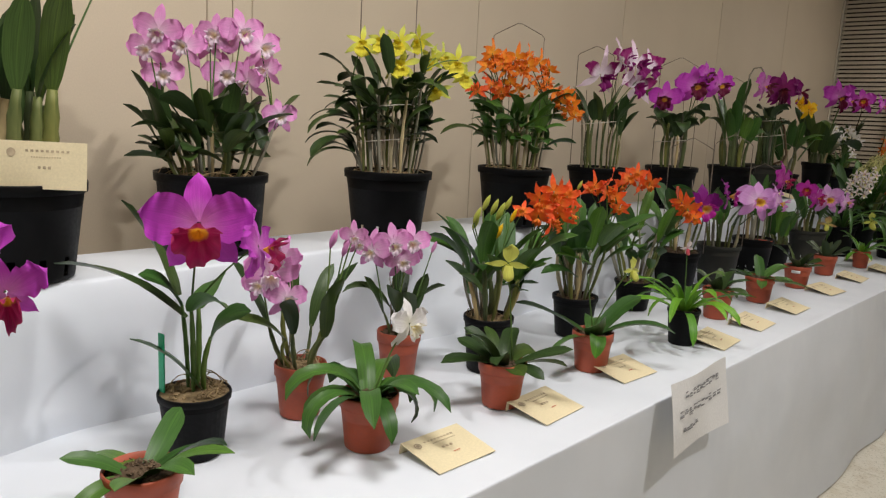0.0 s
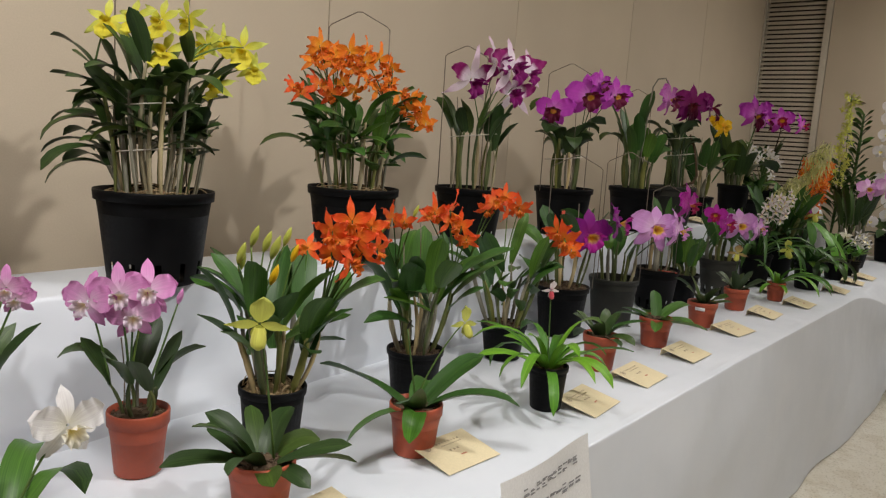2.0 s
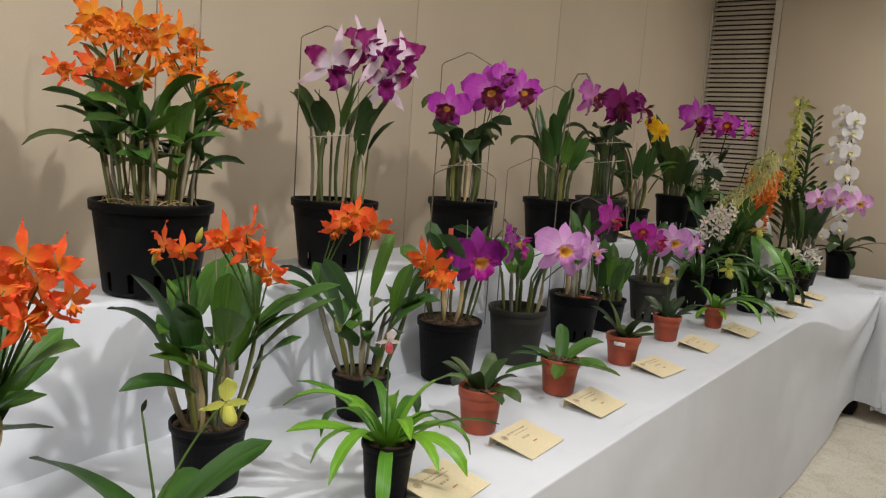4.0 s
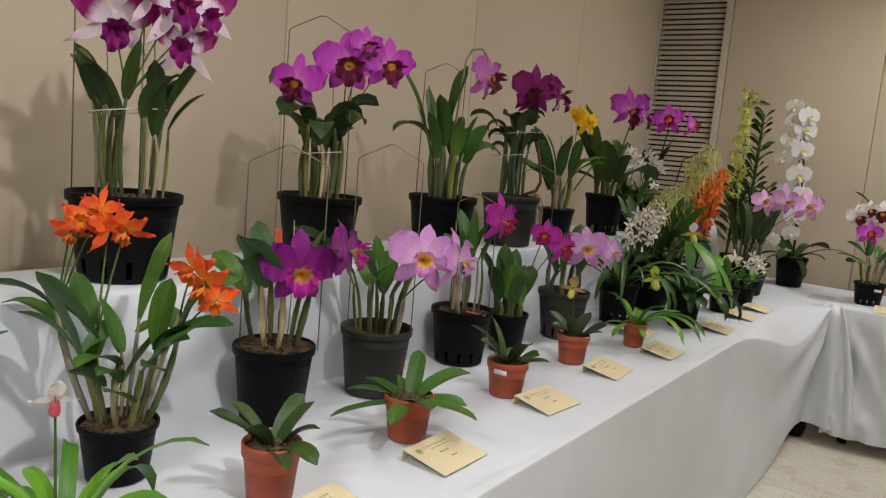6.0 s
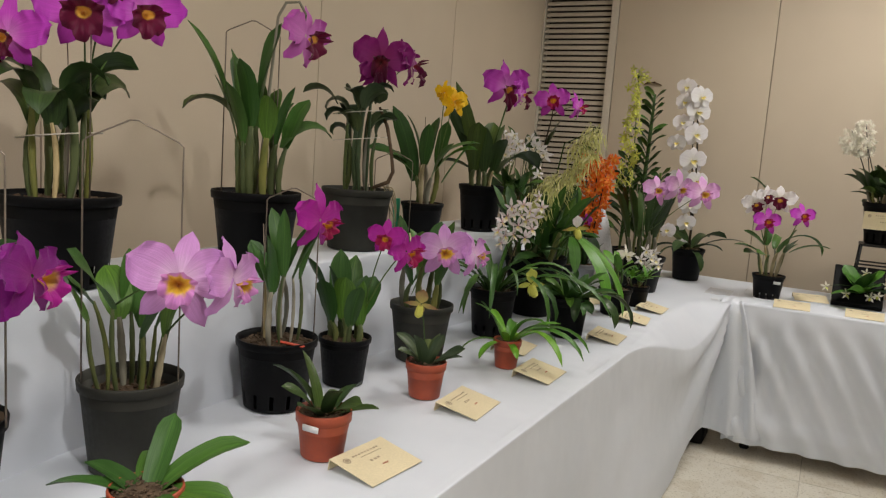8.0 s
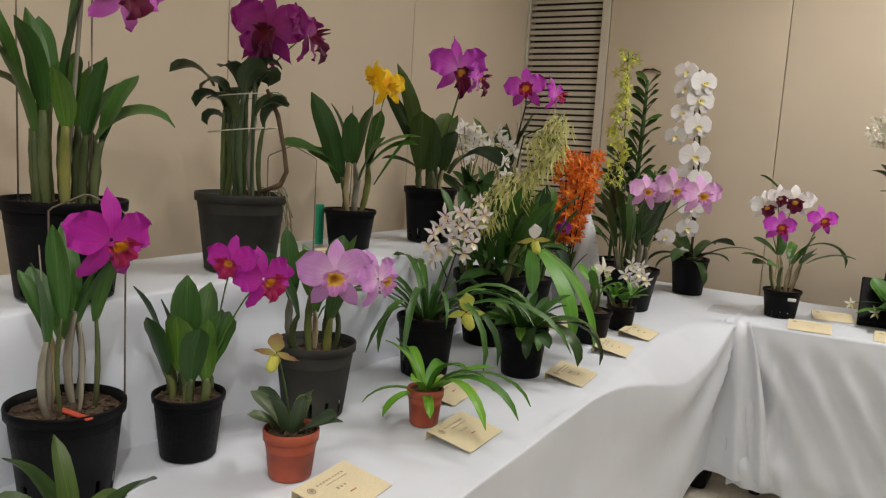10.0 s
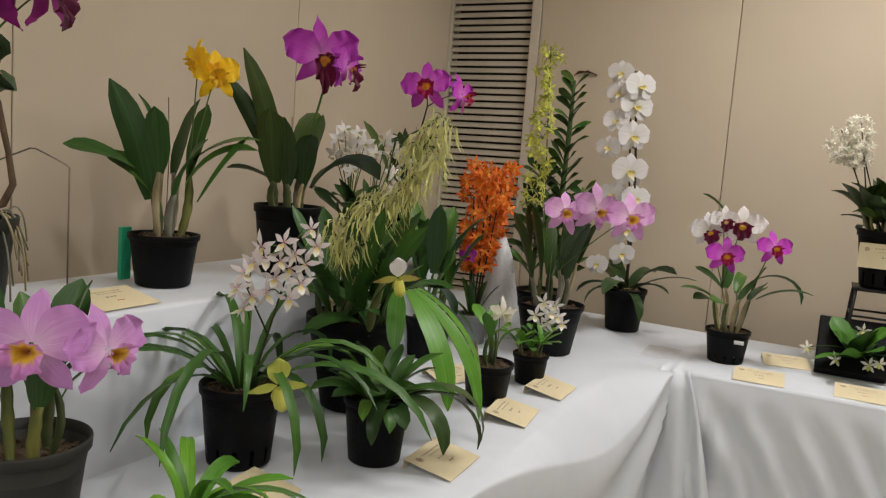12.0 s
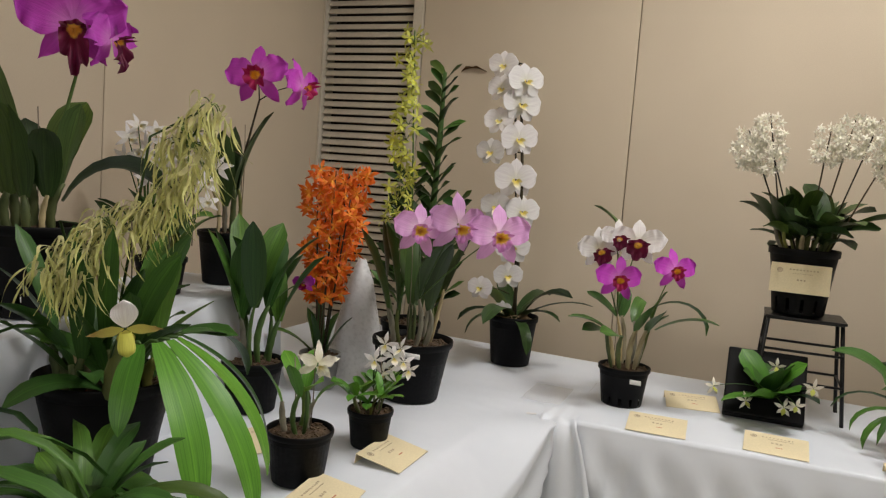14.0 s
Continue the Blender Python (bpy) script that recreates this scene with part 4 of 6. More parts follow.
blooms(ob, rng, [(-1.56, 0.54, 1.685, 0.13), (-1.53, 0.61, 1.69, 0.12), (-1.50, 0.70, 1.68, 0.12), (-1.58, 0.46, 1.69, 0.11)], "cattleya", P_WINE, L_DEEP, tops)

# pink cattleya
ob, z, rng = start("large pink flowering orchid clump in a wide black pot", -1.64, 0.97, S, 0.134, 0.19, soil=STRAW, slots=True, taper=0.85)
tops = clump(ob, z, rng, 26, 0.09, 0.15, 0.006, 0.13, 0.042, leaves=1, rise=(35, 85), droop=(10, 60), lean=0.38, extra=2)
blooms(ob, rng, [(-1.69, 0.84, 1.49, 0.105), (-1.68, 0.86, 1.53, 0.11), (-1.65, 0.91, 1.50, 0.105), (-1.62, 0.97, 1.53, 0.105), (-1.59, 1.02, 1.54, 0.11), (-1.57, 1.06, 1.51, 0.11),
                 (-1.68, 0.87, 1.43, 0.10), (-1.61, 0.99, 1.44, 0.11), (-1.58, 1.03, 1.43, 0.10), (-1.55, 1.10, 1.35, 0.09), (-1.63, 0.96, 1.51, 0.085), (-1.56, 1.07, 1.46, 0.085)],
       "cattleya", P_PINK, L_WHITEPINK, tops, yaw=45, pitch=20)

# yellow
ob, z, rng = start("yellow flowering orchid with wired canes in a slotted black pot", -1.524, 1.445, S, 0.122, 0.197, soil=STRAW, slots=True)
tops = clump(ob, z, rng, 28, 0.085, 0.28, 0.0055, 0.12, 0.034, leaves=1, rise=(20, 85), droop=(10, 80), lean=0.13, dry=0.7, extra=3)
blooms(ob, rng, [(-1.54, 1.35, 1.55, 0.075), (-1.51, 1.39, 1.56, 0.07), (-1.48, 1.43, 1.56, 0.075), (-1.45, 1.47, 1.57, 0.065), (-1.48, 1.44, 1.50, 0.085), (-1.43, 1.50, 1.52, 0.07), (-1.42, 1.53, 1.53, 0.06),
                 (-1.39, 1.56, 1.52, 0.075), (-1.38, 1.58, 1.48, 0.06), (-1.42, 1.52, 1.44, 0.065)], "lipped", P_YELLOW, L_YELLOW, tops, yaw=50, pitch=22)
tie(ob, 0.28, 0.09)
wire_hoop((-1.55, 1.45, S + 0.18), 0.15, 0.515, 42)
tie(ob, 0.37, 0.10)
for az, s in ((200, 0.42), (215, 0.36), (185, 0.33)):
    p = Vector((-0.08, -0.06, s - 0.09))
    stalk(ob, arc((-0.05, -0.04, z), p, 0, 5), 0.005, SHEATH)
    for k in range(3):
        leaf(ob, spine(p, az + 30 * k - 20, 50 - 15 * k, 0.15, 90), 0.03, LEAF, az + 30 * k - 20)

# orange clump
ob, z, rng = start("dense orange flowering orchid clump in a black pot", -1.549, 2.056, S, 0.126, 0.195, soil=STRAW, slots=True)
tops = clump(ob, z, rng, 28, 0.085, 0.23, 0.006, 0.13, 0.036, leaves=1, rise=(30, 85), droop=(15, 70), lean=0.16, leaf_m=LEAFM, extra=2)
blooms(ob, rng, [(-1.58, 1.94, 1.58, 0.08), (-1.56, 1.97, 1.56, 0.08), (-1.53, 2.00, 1.57, 0.08), (-1.50, 2.03, 1.55, 0.08), (-1.48, 2.06, 1.56, 0.075), (-1.59, 1.93, 1.54, 0.07), (-1.55, 1.98, 1.53, 0.065),
                 (-1.46, 2.09, 1.54, 0.065), (-1.52, 2.01, 1.47, 0.08), (-1.48, 2.06, 1.48, 0.08), (-1.46, 2.08, 1.50, 0.07)], "starry", P_ORANGE, L_ORANGE, tops, yaw=60, pitch=40)
blooms(ob, rng, [(-1.44, 2.10, 1.47, 0.08), (-1.42, 2.13, 1.46, 0.08), (-1.40, 2.15, 1.43, 0.07), (-1.39, 2.16, 1.40, 0.07), (-1.43, 2.12, 1.44, 0.07), (-1.51, 2.04, 1.58, 0.06), (-1.60, 1.95, 1.57, 0.06)],
       "starry", P_ORANGE, L_ORANGE, tops, yaw=60, pitch=40)
blooms(ob, rng, [(-1.58, 1.94, 1.48, 0.08), (-1.61, 1.91, 1.46, 0.065), (-1.56, 1.97, 1.46, 0.075), (-1.62, 1.89, 1.47, 0.06)], "starry", P_SCARLET, L_ORANGE, tops, yaw=60, pitch=35)
blooms(ob, rng, [(-1.55, 1.96, 1.545, 0.07), (-1.52, 2.02, 1.53, 0.075), (-1.47, 2.07, 1.52, 0.075), (-1.50, 2.04, 1.50, 0.07), (-1.54, 1.99, 1.49, 0.07), (-1.41, 2.14, 1.41, 0.07)], "starry", P_ORANGE, L_ORANGE, tops, yaw=70, pitch=40)
leaf(ob, spine((-0.07, -0.08, 0.29), 222, 40, 0.17, 90), 0.028, LEAF, 222)
wire_hoop((-1.60, 2.10, S + 0.18), 0.17, 0.495, 35)

# white and crimson splashed
ob, z, rng = start("white orchid splashed with crimson on tall bare canes, black pot", -1.572, 2.63, S, 0.12, 0.187, slots=True)
tops = clump(ob, z, rng, 13, 0.075, 0.22, 0.007, 0.15, 0.045, leaves=1, rise=(60, 88), droop=(5, 60), lean=0.05, dry=0.45)
blooms(ob, rng, [(-1.57, 2.59, 1.56, 0.15), (-1.47, 2.67, 1.60, 0.15), (-1.51, 2.64, 1.62, 0.12), (-1.43, 2.71, 1.59, 0.11), (-1.46, 2.68, 1.52, 0.12)], "pointed", P_SPLASH, P_WINE, tops, yaw=40)
tie(ob, 0.36, 0.085)
wire_hoop((-1.60, 2.60, S + 0.15), 0.14, 0.50, 40)

# purple trio
ob, z, rng = start("purple orchid with three large dark-lipped flowers in a black pot", -1.532, 3.193, S, 0.116, 0.185, slots=True)
tops = clump(ob, z, rng, 11, 0.05, 0.21, 0.009, 0.14, 0.07, leaves=1, rise=(76, 90), droop=(50, 190), lean=0.03, dry=0.35)
leaf(ob, spine((-0.05, -0.04, 0.50), 215, 30, 0.11, 110), 0.05, LEAF, 215)
blooms(ob, rng, [(-1.55, 3.10, 1.50, 0.145), (-1.46, 3.19, 1.56, 0.175), (-1.39, 3.27, 1.57, 0.15), (-1.43, 3.22, 1.61, 0.11)], "broad", P_PURPLE, L_DEEP, tops, fixed=[-24, 2, 20, 30], pitch=8)
tie(ob, 0.30, 0.085)
wire_hoop((-1.51, 3.14, S + 0.17), 0.17, 0.485, 40)

# lavender, nodding
ob, z, rng = start("leafy orchid with one nodding lavender bloom in a black pot", -1.461, 3.69, S, 0.112, 0.188, slots=True)
tops = clump(ob, z, rng, 11, 0.065, 0.20, 0.012, 0.17, 0.055, leaves=1, rise=(70, 88), droop=(5, 40), lean=0.06, leaf_m=LEAFM, bulb_m=BULB, dry=0.2)
leaf(ob, spine((-0.05, -0.05, 0.38), 212, 74, 0.24, 25), 0.05, LEAFM, 212)
leaf(ob, spine((0.0, 0.0, 0.38), 40, 84, 0.23, 12), 0.075, LEAFM, 40)
leaf(ob, spine((0.05, 0.03, 0.30), 70, 60, 0.18, 110), 0.06, LEAFM, 70)
leaf(ob, spine((-0.05, -0.03, 0.36), 240, 60, 0.16, 120), 0.06, LEAF, 240)
stalk(ob, arc((0.0, 0.0, z), (0.03, 0.02, 0.62), 0.0, 6) + [Vector((0.045, 0.03, 0.655)), Vector((0.07, 0.05, 0.66)), Vector((0.085, 0.06, 0.63))], 0.0042, SHEATH)
blooms(ob, rng, [(-1.375, 3.75, 1.60, 0.165)], "broad", P_ORCHID, L_DEEP, [Vector((0.085, 0.06, 0.63))], fixed=[52])
wire_hoop((-1.49, 3.69, S + 0.17), 0.13, 0.44, 40)

# dark magenta in a grey pot
ob, z, rng = start("dark magenta orchid on long canes in a dusty grey pot", -1.476, 4.167, S, 0.111, 0.188, GREYPOT, slots=False, pot_label="dusty dark grey pot")
tops = clump(ob, z, rng, 14, 0.055, 0.29, 0.009, 0.105, 0.056, leaves=1, rise=(76, 90), droop=(90, 200), lean=0.0, leaf_m=LEAFG, bulb_m=LEAFG, dry=0.15, extra=0)
blooms(ob, rng, [(-1.44, 4.205, 1.605, 0.19), (-1.38, 4.28, 1.60, 0.15), (-1.45, 4.20, 1.56, 0.11)], "hanging_lip", P_WINE, L_WINE, tops, yaw=20, fixed=[-5, 68, 10])
tie(ob, 0.42, 0.09)
leaf(ob, spine((-0.07, -0.03, 0.44), 210, 62, 0.13, 110), 0.055, LEAFG, 210)
tie(ob, 0.34, 0.085)
wire_hoop((-1.42, 4.285, S + 0.0), 0.12, 0.31, 40)
bm = bmesh.new()
tube(bm, [Vector(p) for p in ((0.045, 0.03, 0.44), (0.068, 0.045, 0.38), (0.082, 0.055, 0.30), (0.088, 0.06, 0.245), (0.078, 0.05, 0.212), (0.04, 0.02, 0.192))], [0.004, 0.006, 0.005, 0.006, 0.007, 0.005])
part("aerial_root", bm, BARK, ob)
for k in range(12):
    a = 0.2 + 0.13 * k
    bm = bmesh.new()
    tube(bm, arc((0.09 * math.cos(a), 0.09 * math.sin(a), 0.195), (0.125 * math.cos(a + 0.1), 0.125 * math.sin(a + 0.1), 0.05 + 0.1 * ((k * 7) % 10) / 10), 0.03, 8, (0.012 * math.sin(k), 0.01 * math.cos(k * 2), 0)), 0.0016, 5)
    part("aerial_root", bm, SHEATH, ob)

# golden yellow
ob, z, rng = start("golden yellow orchid with upright leaves in a small black pot", -1.54, 4.705, S, 0.082, 0.122)
tops = clump(ob, z, rng, 6, 0.035, 0.17, 0.012, 0.19, 0.055, leaves=1, rise=(60, 86), droop=(5, 60), lean=0.12, leaf_m=LEAFM, dry=0.85)
leaf(ob, spine((0.04, 0.04, 0.30), 42, 40, 0.17, 45), 0.05, LEAFM, 42)
leaf(ob, spine((-0.03, -0.02, 0.20), 215, 80, 0.29, 22), 0.066, LEAFM, 305, twist=15)
leaf(ob, spine((0.05, 0.05, 0.20), 40, 60, 0.20, 10), 0.04, LEAFB, 40)
leaf(ob, spine((0.03, 0.03, 0.24), 45, 60, 0.20, 70), 0.05, LEAFB, 45)
leaf(ob, spine((-0.05, -0.05, 0.27), 222, 30, 0.16, 30), 0.055, LEAFM, 222, twist=-50)
blooms(ob, rng, [(-1.505, 4.755, 1.555, 0.095), (-1.475, 4.785, 1.525, 0.125)], "cattleya", P_GOLD, L_GOLD, tops, fixed=[-45, 25])
bm = bmesh.new()
box(bm, -0.097, -0.085, -0.05, -0.02, 0.004, 0.13, 0.002)
part("tag", bm, GREENTAG, ob, "green plastic tag")

# large purple with a dark lip
ob, z, rng = start("purple orchid with dark velvet lip and broad leaves, black pot", -1.473, 5.08, S, 0.094, 0.19, slots=True)
tops = clump(ob, z, rng, 7, 0.045, 0.11, 0.012, 0.21, 0.075, leaves=1, rise=(66, 88), droop=(5, 60), lean=0.12, dry=0.2)
leaf(ob, spine((-0.02, -0.02, 0.26), 218, 80, 0.36, 18), 0.056, LEAF, 308, twist=10)
leaf(ob, spine((-0.04, -0.03, 0.30), 218, 68, 0.26, 18), 0.046, LEAF, 308, twist=10)
leaf(ob, spine((0.06, 0.02, 0.24), 50, 62, 0.24, 120), 0.10, LEAF, 50)
leaf(ob, spine((-0.05, 0.0, 0.25), 210, 30, 0.14, 40), 0.06, LEAF, 210)
stalk(ob, arc((0.02, 0.02, 0.3), (0.08, 0.05, 0.58), 0.0, 6), 0.004)
blooms(ob, rng, [(-1.41, 5.11, 1.62, 0.205), (-1.36, 5.16, 1.60, 0.14)], "hanging_lip", P_PURPLE, L_DEEP, [Vector((0.08, 0.05, 0.58))], fixed=[22, 70])

# small white cluster
ob, z, rng = start("small white clustered orchid in a small black pot", -1.48, 5.46, S, 0.066, 0.095)
tops = clump(ob, z, rng, 9, 0.035, 0.08, 0.008, 0.14, 0.045, leaves=2, rise=(40, 85), droop=(10, 70), lean=0.3, leaf_m=LEAFM, dry=0.1)
blooms(ob, rng, [(-1.55, 5.41, 1.41, 0.055), (-1.52, 5.44, 1.39, 0.06), (-1.48, 5.46, 1.40, 0.055), (-1.56, 5.41, 1.36, 0.055), (-1.52, 5.43, 1.34, 0.06), (-1.48, 5.46, 1.35, 0.055), (-1.45, 5.48, 1.37, 0.05),
                 (-1.41, 5.51, 1.39, 0.07), (-1.39, 5.52, 1.38, 0.06), (-1.51, 5.44, 1.31, 0.055)], "small", P_WHITE, L_WHITE, tops, yaw=60, pitch=25)
blooms(ob, rng, [(-1.54, 5.43, 1.44, 0.05), (-1.50, 5.45, 1.43, 0.05), (-1.43, 5.50, 1.42, 0.06), (-1.37, 5.53, 1.35, 0.06), (-1.40, 5.52, 1.31, 0.06), (-1.39, 5.52, 1.26, 0.05), (-1.53, 5.43, 1.37, 0.05)],
       "small", P_WHITE, L_WHITE, tops, yaw=60, pitch=25)

# purple pair before the louvre
ob, z, rng = start("purple orchid with two flowers on a tall stem, black pot", -1.49, 5.735, S, 0.085, 0.15)
tops = clump(ob, z, rng, 6, 0.035, 0.14, 0.009, 0.23, 0.062, leaves=1, rise=(72, 88), droop=(5, 30), lean=0.1, dry=0.3)
stalk(ob, arc((0.02, 0.0, 0.28), (0.05, 0.05, 0.53), 0.0, 6), 0.004, DARKSTEM)
blooms(ob, rng, [(-1.44, 5.77, 1.62, 0.185), (-1.33, 5.83, 1.60, 0.15)], "cattleya", P_PURPLE, L_CRIMSON, [Vector((0.05, 0.05, 0.53))], fixed=[0, 68], stem_m=DARKSTEM)
wire_hoop((-1.52, 5.72, S + 0.1), 0.13, 0.30, 30)


# ---- orchids on the table, back row ----
ob, z, rng = start("magenta orchid with a large frilled flower in a black pot", -1.05, 0.17, T, 0.07, 0.14)
tops = clump(ob, z, rng, 5, 0.03, 0.12, 0.008, 0.24, 0.05, leaves=1, rise=(60, 85), droop=(20, 60))
blooms(ob, rng, [(-1.00, 0.255, 1.19, 0.13), (-0.97, 0.30, 1.135, 0.10)], "hanging_lip", P_PURPLE, L_CRIMSON, tops)

ob, z, rng = start("tall orchid with one large magenta flower and green tag", -1.22, 0.685, T, 0.067, 0.122, soil=STRAW, fill=0.97)
tops = clump(ob, z, rng, 4, 0.02, 0.17, 0.006, 0.12, 0.05, leaves=1, rise=(40, 70), droop=(30, 90), lean=0.08, leaf_m=LEAFM, bulb_m=STEM, dry=0)
leaf(ob, spine((-0.01, -0.01, 0.26), 222, 40, 0.26, 45), 0.05, LEAF, 222)
leaf(ob, spine((-0.02, -0.02, 0.30), 212, 68, 0.20, 25), 0.055, LEAF, 212)
leaf(ob, spine((0.01, 0.01, 0.12), 250, 60, 0.17, 40), 0.06, LEAFM, 250)
blooms(ob, rng, [(-1.14, 0.65, 1.17, 0.185), (-1.10, 0.74, 1.13, 0.13)], "broad", P_PURPLE, L_CRIMSON, tops, fixed=[2, 75])
bm = bmesh.new()
box(bm, -0.045, -0.025, -0.047, -0.044, 0.11, 0.23, 0.001)
part("tag", bm, GREENTAG, ob, "green plastic tag")

ob, z, rng = start("small pink orchid with buds in a terracotta red pot", -1.245, 0.945, T, 0.056, 0.115, REDPOT, STRAW, red=True)
tops = clump(ob, z, rng, 9, 0.03, 0.12, 0.006, 0.15, 0.032, leaves=1, rise=(45, 82), droop=(5, 55), lean=0.4, dry=0.2)
blooms(ob, rng, [(-1.24, 0.865, 1.045, 0.115), (-1.23, 0.89, 1.075, 0.08), (-1.215, 0.885, 0.995, 0.09), (-1.255, 0.85, 1.02, 0.085), (-1.155, 1.005, 1.12, 0.06), (-1.15, 1.015, 1.105, 0.055)], "cattleya", P_PINK, L_WHITEPINK, tops, yaw=40)
buds(ob, [(-1.18, 0.965, 1.115, 0.04), (-1.165, 0.985, 1.095, 0.035)], P_PINK, tops)

ob, z, rng = start("small pink four-flowered orchid in a terracotta red pot", -1.285, 1.275, T, 0.055, 0.118, REDPOT, red=True)
tops = clump(ob, z, rng, 7, 0.028, 0.08, 0.005, 0.13, 0.042, leaves=1, rise=(45, 82), droop=(5, 55), lean=0.3, dry=0.2)
leaf(ob, spine((-0.02, -0.02, 0.18), 220, 60, 0.14, 110), 0.03, LEAF, 220)
blooms(ob, rng, [(-1.30, 1.19, 1.05, 0.10), (-1.27, 1.23, 1.065, 0.10), (-1.25, 1.27, 1.07, 0.10), (-1.26, 1.25, 1.025, 0.095)], "cattleya", P_PINK, L_WHITEPINK, tops, yaw=25)
buds(ob, [(-1.22, 1.31, 1.06, 0.03)], P_PINK, tops)

ob, z, rng = start("orange-red orchid with yellow-green buds in a black pot", -1.175, 1.49, T, 0.066, 0.145, soil=STRAW)
tops = clump(ob, z, rng, 14, 0.045, 0.17, 0.008, 0.17, 0.05, leaves=1, extra=1, rise=(40, 80), droop=(10, 60), lean=0.32, leaf_m=LEAFM, dry=0.6)
RED = [(-1.07, 1.53, 1.18, 0.075), (-1.05, 1.56, 1.20, 0.075), (-1.03, 1.59, 1.19, 0.07), (-1.07, 1.53, 1.14, 0.075), (-1.05, 1.56, 1.12, 0.075), (-1.04, 1.58, 1.14, 0.075), (-1.06, 1.54, 1.16, 0.075), (-1.04, 1.57, 1.17, 0.075), (-1.09, 1.49, 1.15, 0.055), (-1.02, 1.60, 1.15, 0.06)]
blooms(ob, rng, RED, "starry", P_SCARLET, L_ORANGE, tops, yaw=65, pitch=40)
buds(ob, [(-1.14, 1.43, 1.16, 0.04), (-1.13, 1.44, 1.15, 0.045), (-1.16, 1.39, 1.14, 0.04), (-1.15, 1.41, 1.17, 0.04), (-1.17, 1.40, 1.12, 0.035), (-1.12, 1.46, 1.17, 0.035)], P_LIME, tops)
buds(ob, [(-1.13, 1.44, 1.10, 0.04), (-1.11, 1.47, 1.14, 0.035)], P_GOLD, tops)

ob, z, rng = start("orange orchid with several clusters in a black pot", -1.213, 1.96, T, 0.071, 0.125)
tops = clump(ob, z, rng, 15, 0.048, 0.20, 0.008, 0.17, 0.046, leaves=1, extra=1, rise=(35, 82), droop=(10, 70), lean=0.3, leaf_m=LEAFM, dry=0.65)
blooms(ob, rng, [(-1.24, 1.88, 1.17, 0.07), (-1.17, 1.95, 1.19, 0.075), (-1.14, 1.97, 1.20, 0.08), (-1.12, 1.99, 1.16, 0.075), (-1.11, 2.00, 1.13, 0.06), (-1.14, 1.97, 1.17, 0.07), (-1.18, 1.94, 1.18, 0.055), (-1.22, 1.90, 1.165, 0.055)],
       "starry", P_SCARLET, L_ORANGE, tops, yaw=65, pitch=40)
buds(ob, [(-1.21, 1.92, 1.19, 0.03), (-1.26, 1.87, 1.15, 0.03)], P_LIME, tops)

ob, z, rng = start("orange orchid on slender canes in a small black pot", -1.265, 2.43, T, 0.07, 0.105)
tops = clump(ob, z, rng, 13, 0.045, 0.20, 0.007, 0.16, 0.042, leaves=1, extra=1, rise=(35, 82), droop=(10, 70), lean=0.3, leaf_m=LEAFM, dry=0.65)
blooms(ob, rng, [(-1.29, 2.37, 1.19, 0.08), (-1.26, 2.40, 1.18, 0.095), (-1.23, 2.41, 1.18, 0.08), (-1.31, 2.36, 1.17, 0.07), (-1.27, 2.39, 1.21, 0.07), (-1.12, 2.49, 1.10, 0.10), (-1.10, 2.50, 1.07, 0.075), (-1.14, 2.48, 1.12, 0.08)],
       "starry", P_SCARLET, L_ORANGE, tops, yaw=60, pitch=35)

ob, z, rng = start("orchid with one huge deep purple flower in a black pot", -1.299, 2.83, T, 0.092, 0.17, fill=0.97)
tops = clump(ob, z, rng, 10, 0.055, 0.17, 0.007, 0.15, 0.05, leaves=1, rise=(50, 85), droop=(5, 60), lean=0.2, leaf_m=LEAFM, dry=0.2)
blooms(ob, rng, [(-1.20, 2.795, 1.085, 0.165), (-1.14, 2.87, 1.13, 0.135)], "broad", P_DEEPPURPLE, L_BLOTCH, tops, fixed=[4, 62])
wire_hoop((-1.275, 2.82, T + 0.165), 0.17, 0.45, 42)
bm = bmesh.new()
box(bm, -0.04, -0.038, 0.02, 0.042, 0.30, 0.42, 0.001)
part("tag", bm, REDTAG, ob, "orange-red plastic tag")

ob, z, rng = start("lilac orchid with yellow throat in a dusty grey pot", -1.26, 3.143, T, 0.093, 0.172, GREYPOT, pot_label="dusty dark grey pot", fill=0.8)
tops = clump(ob, z, rng, 10, 0.055, 0.18, 0.008, 0.16, 0.055, leaves=1, rise=(50, 85), droop=(5, 60), lean=0.16, leaf_m=LEAFM, dry=0.15)
leaf(ob, spine((-0.06, -0.06, 0.32), 225, 50, 0.17, 40), 0.055, LEAFM, 225)
blooms(ob, rng, [(-1.11, 3.11, 1.10, 0.18), (-1.05, 3.17, 1.10, 0.14)], "cattleya", P_LILAC, L_YELLOWLILAC, tops, fixed=[-3, 50])
wire_hoop((-1.23, 3.115, T + 0.165), 0.16, 0.47, 45)

ob, z, rng = start("bare-caned orchid with slender magenta bloom, black pot, red tag", -1.268, 3.559, T, 0.094, 0.165, slots=True)
tops = clump(ob, z, rng, 9, 0.045, 0.17, 0.0075, 0.15, 0.04, leaves=1, rise=(68, 88), droop=(5, 30), lean=0.02, leaf_m=LEAFM, dry=0.75)
blooms(ob, rng, [(-1.17, 3.57, 1.17, 0.15)], "cattleya", P_MAGENTA, L_CRIMSON, tops, fixed=[42])
bm = bmesh.new()
box(bm, 0.02, 0.095, -0.03, -0.018, 0.160, 0.163, 0.001)
part("tag", bm, REDTAG, ob, "red plastic tag")
wire_hoop((-1.27, 3.60, T + 0.15), 0.12, 0.36, 40)

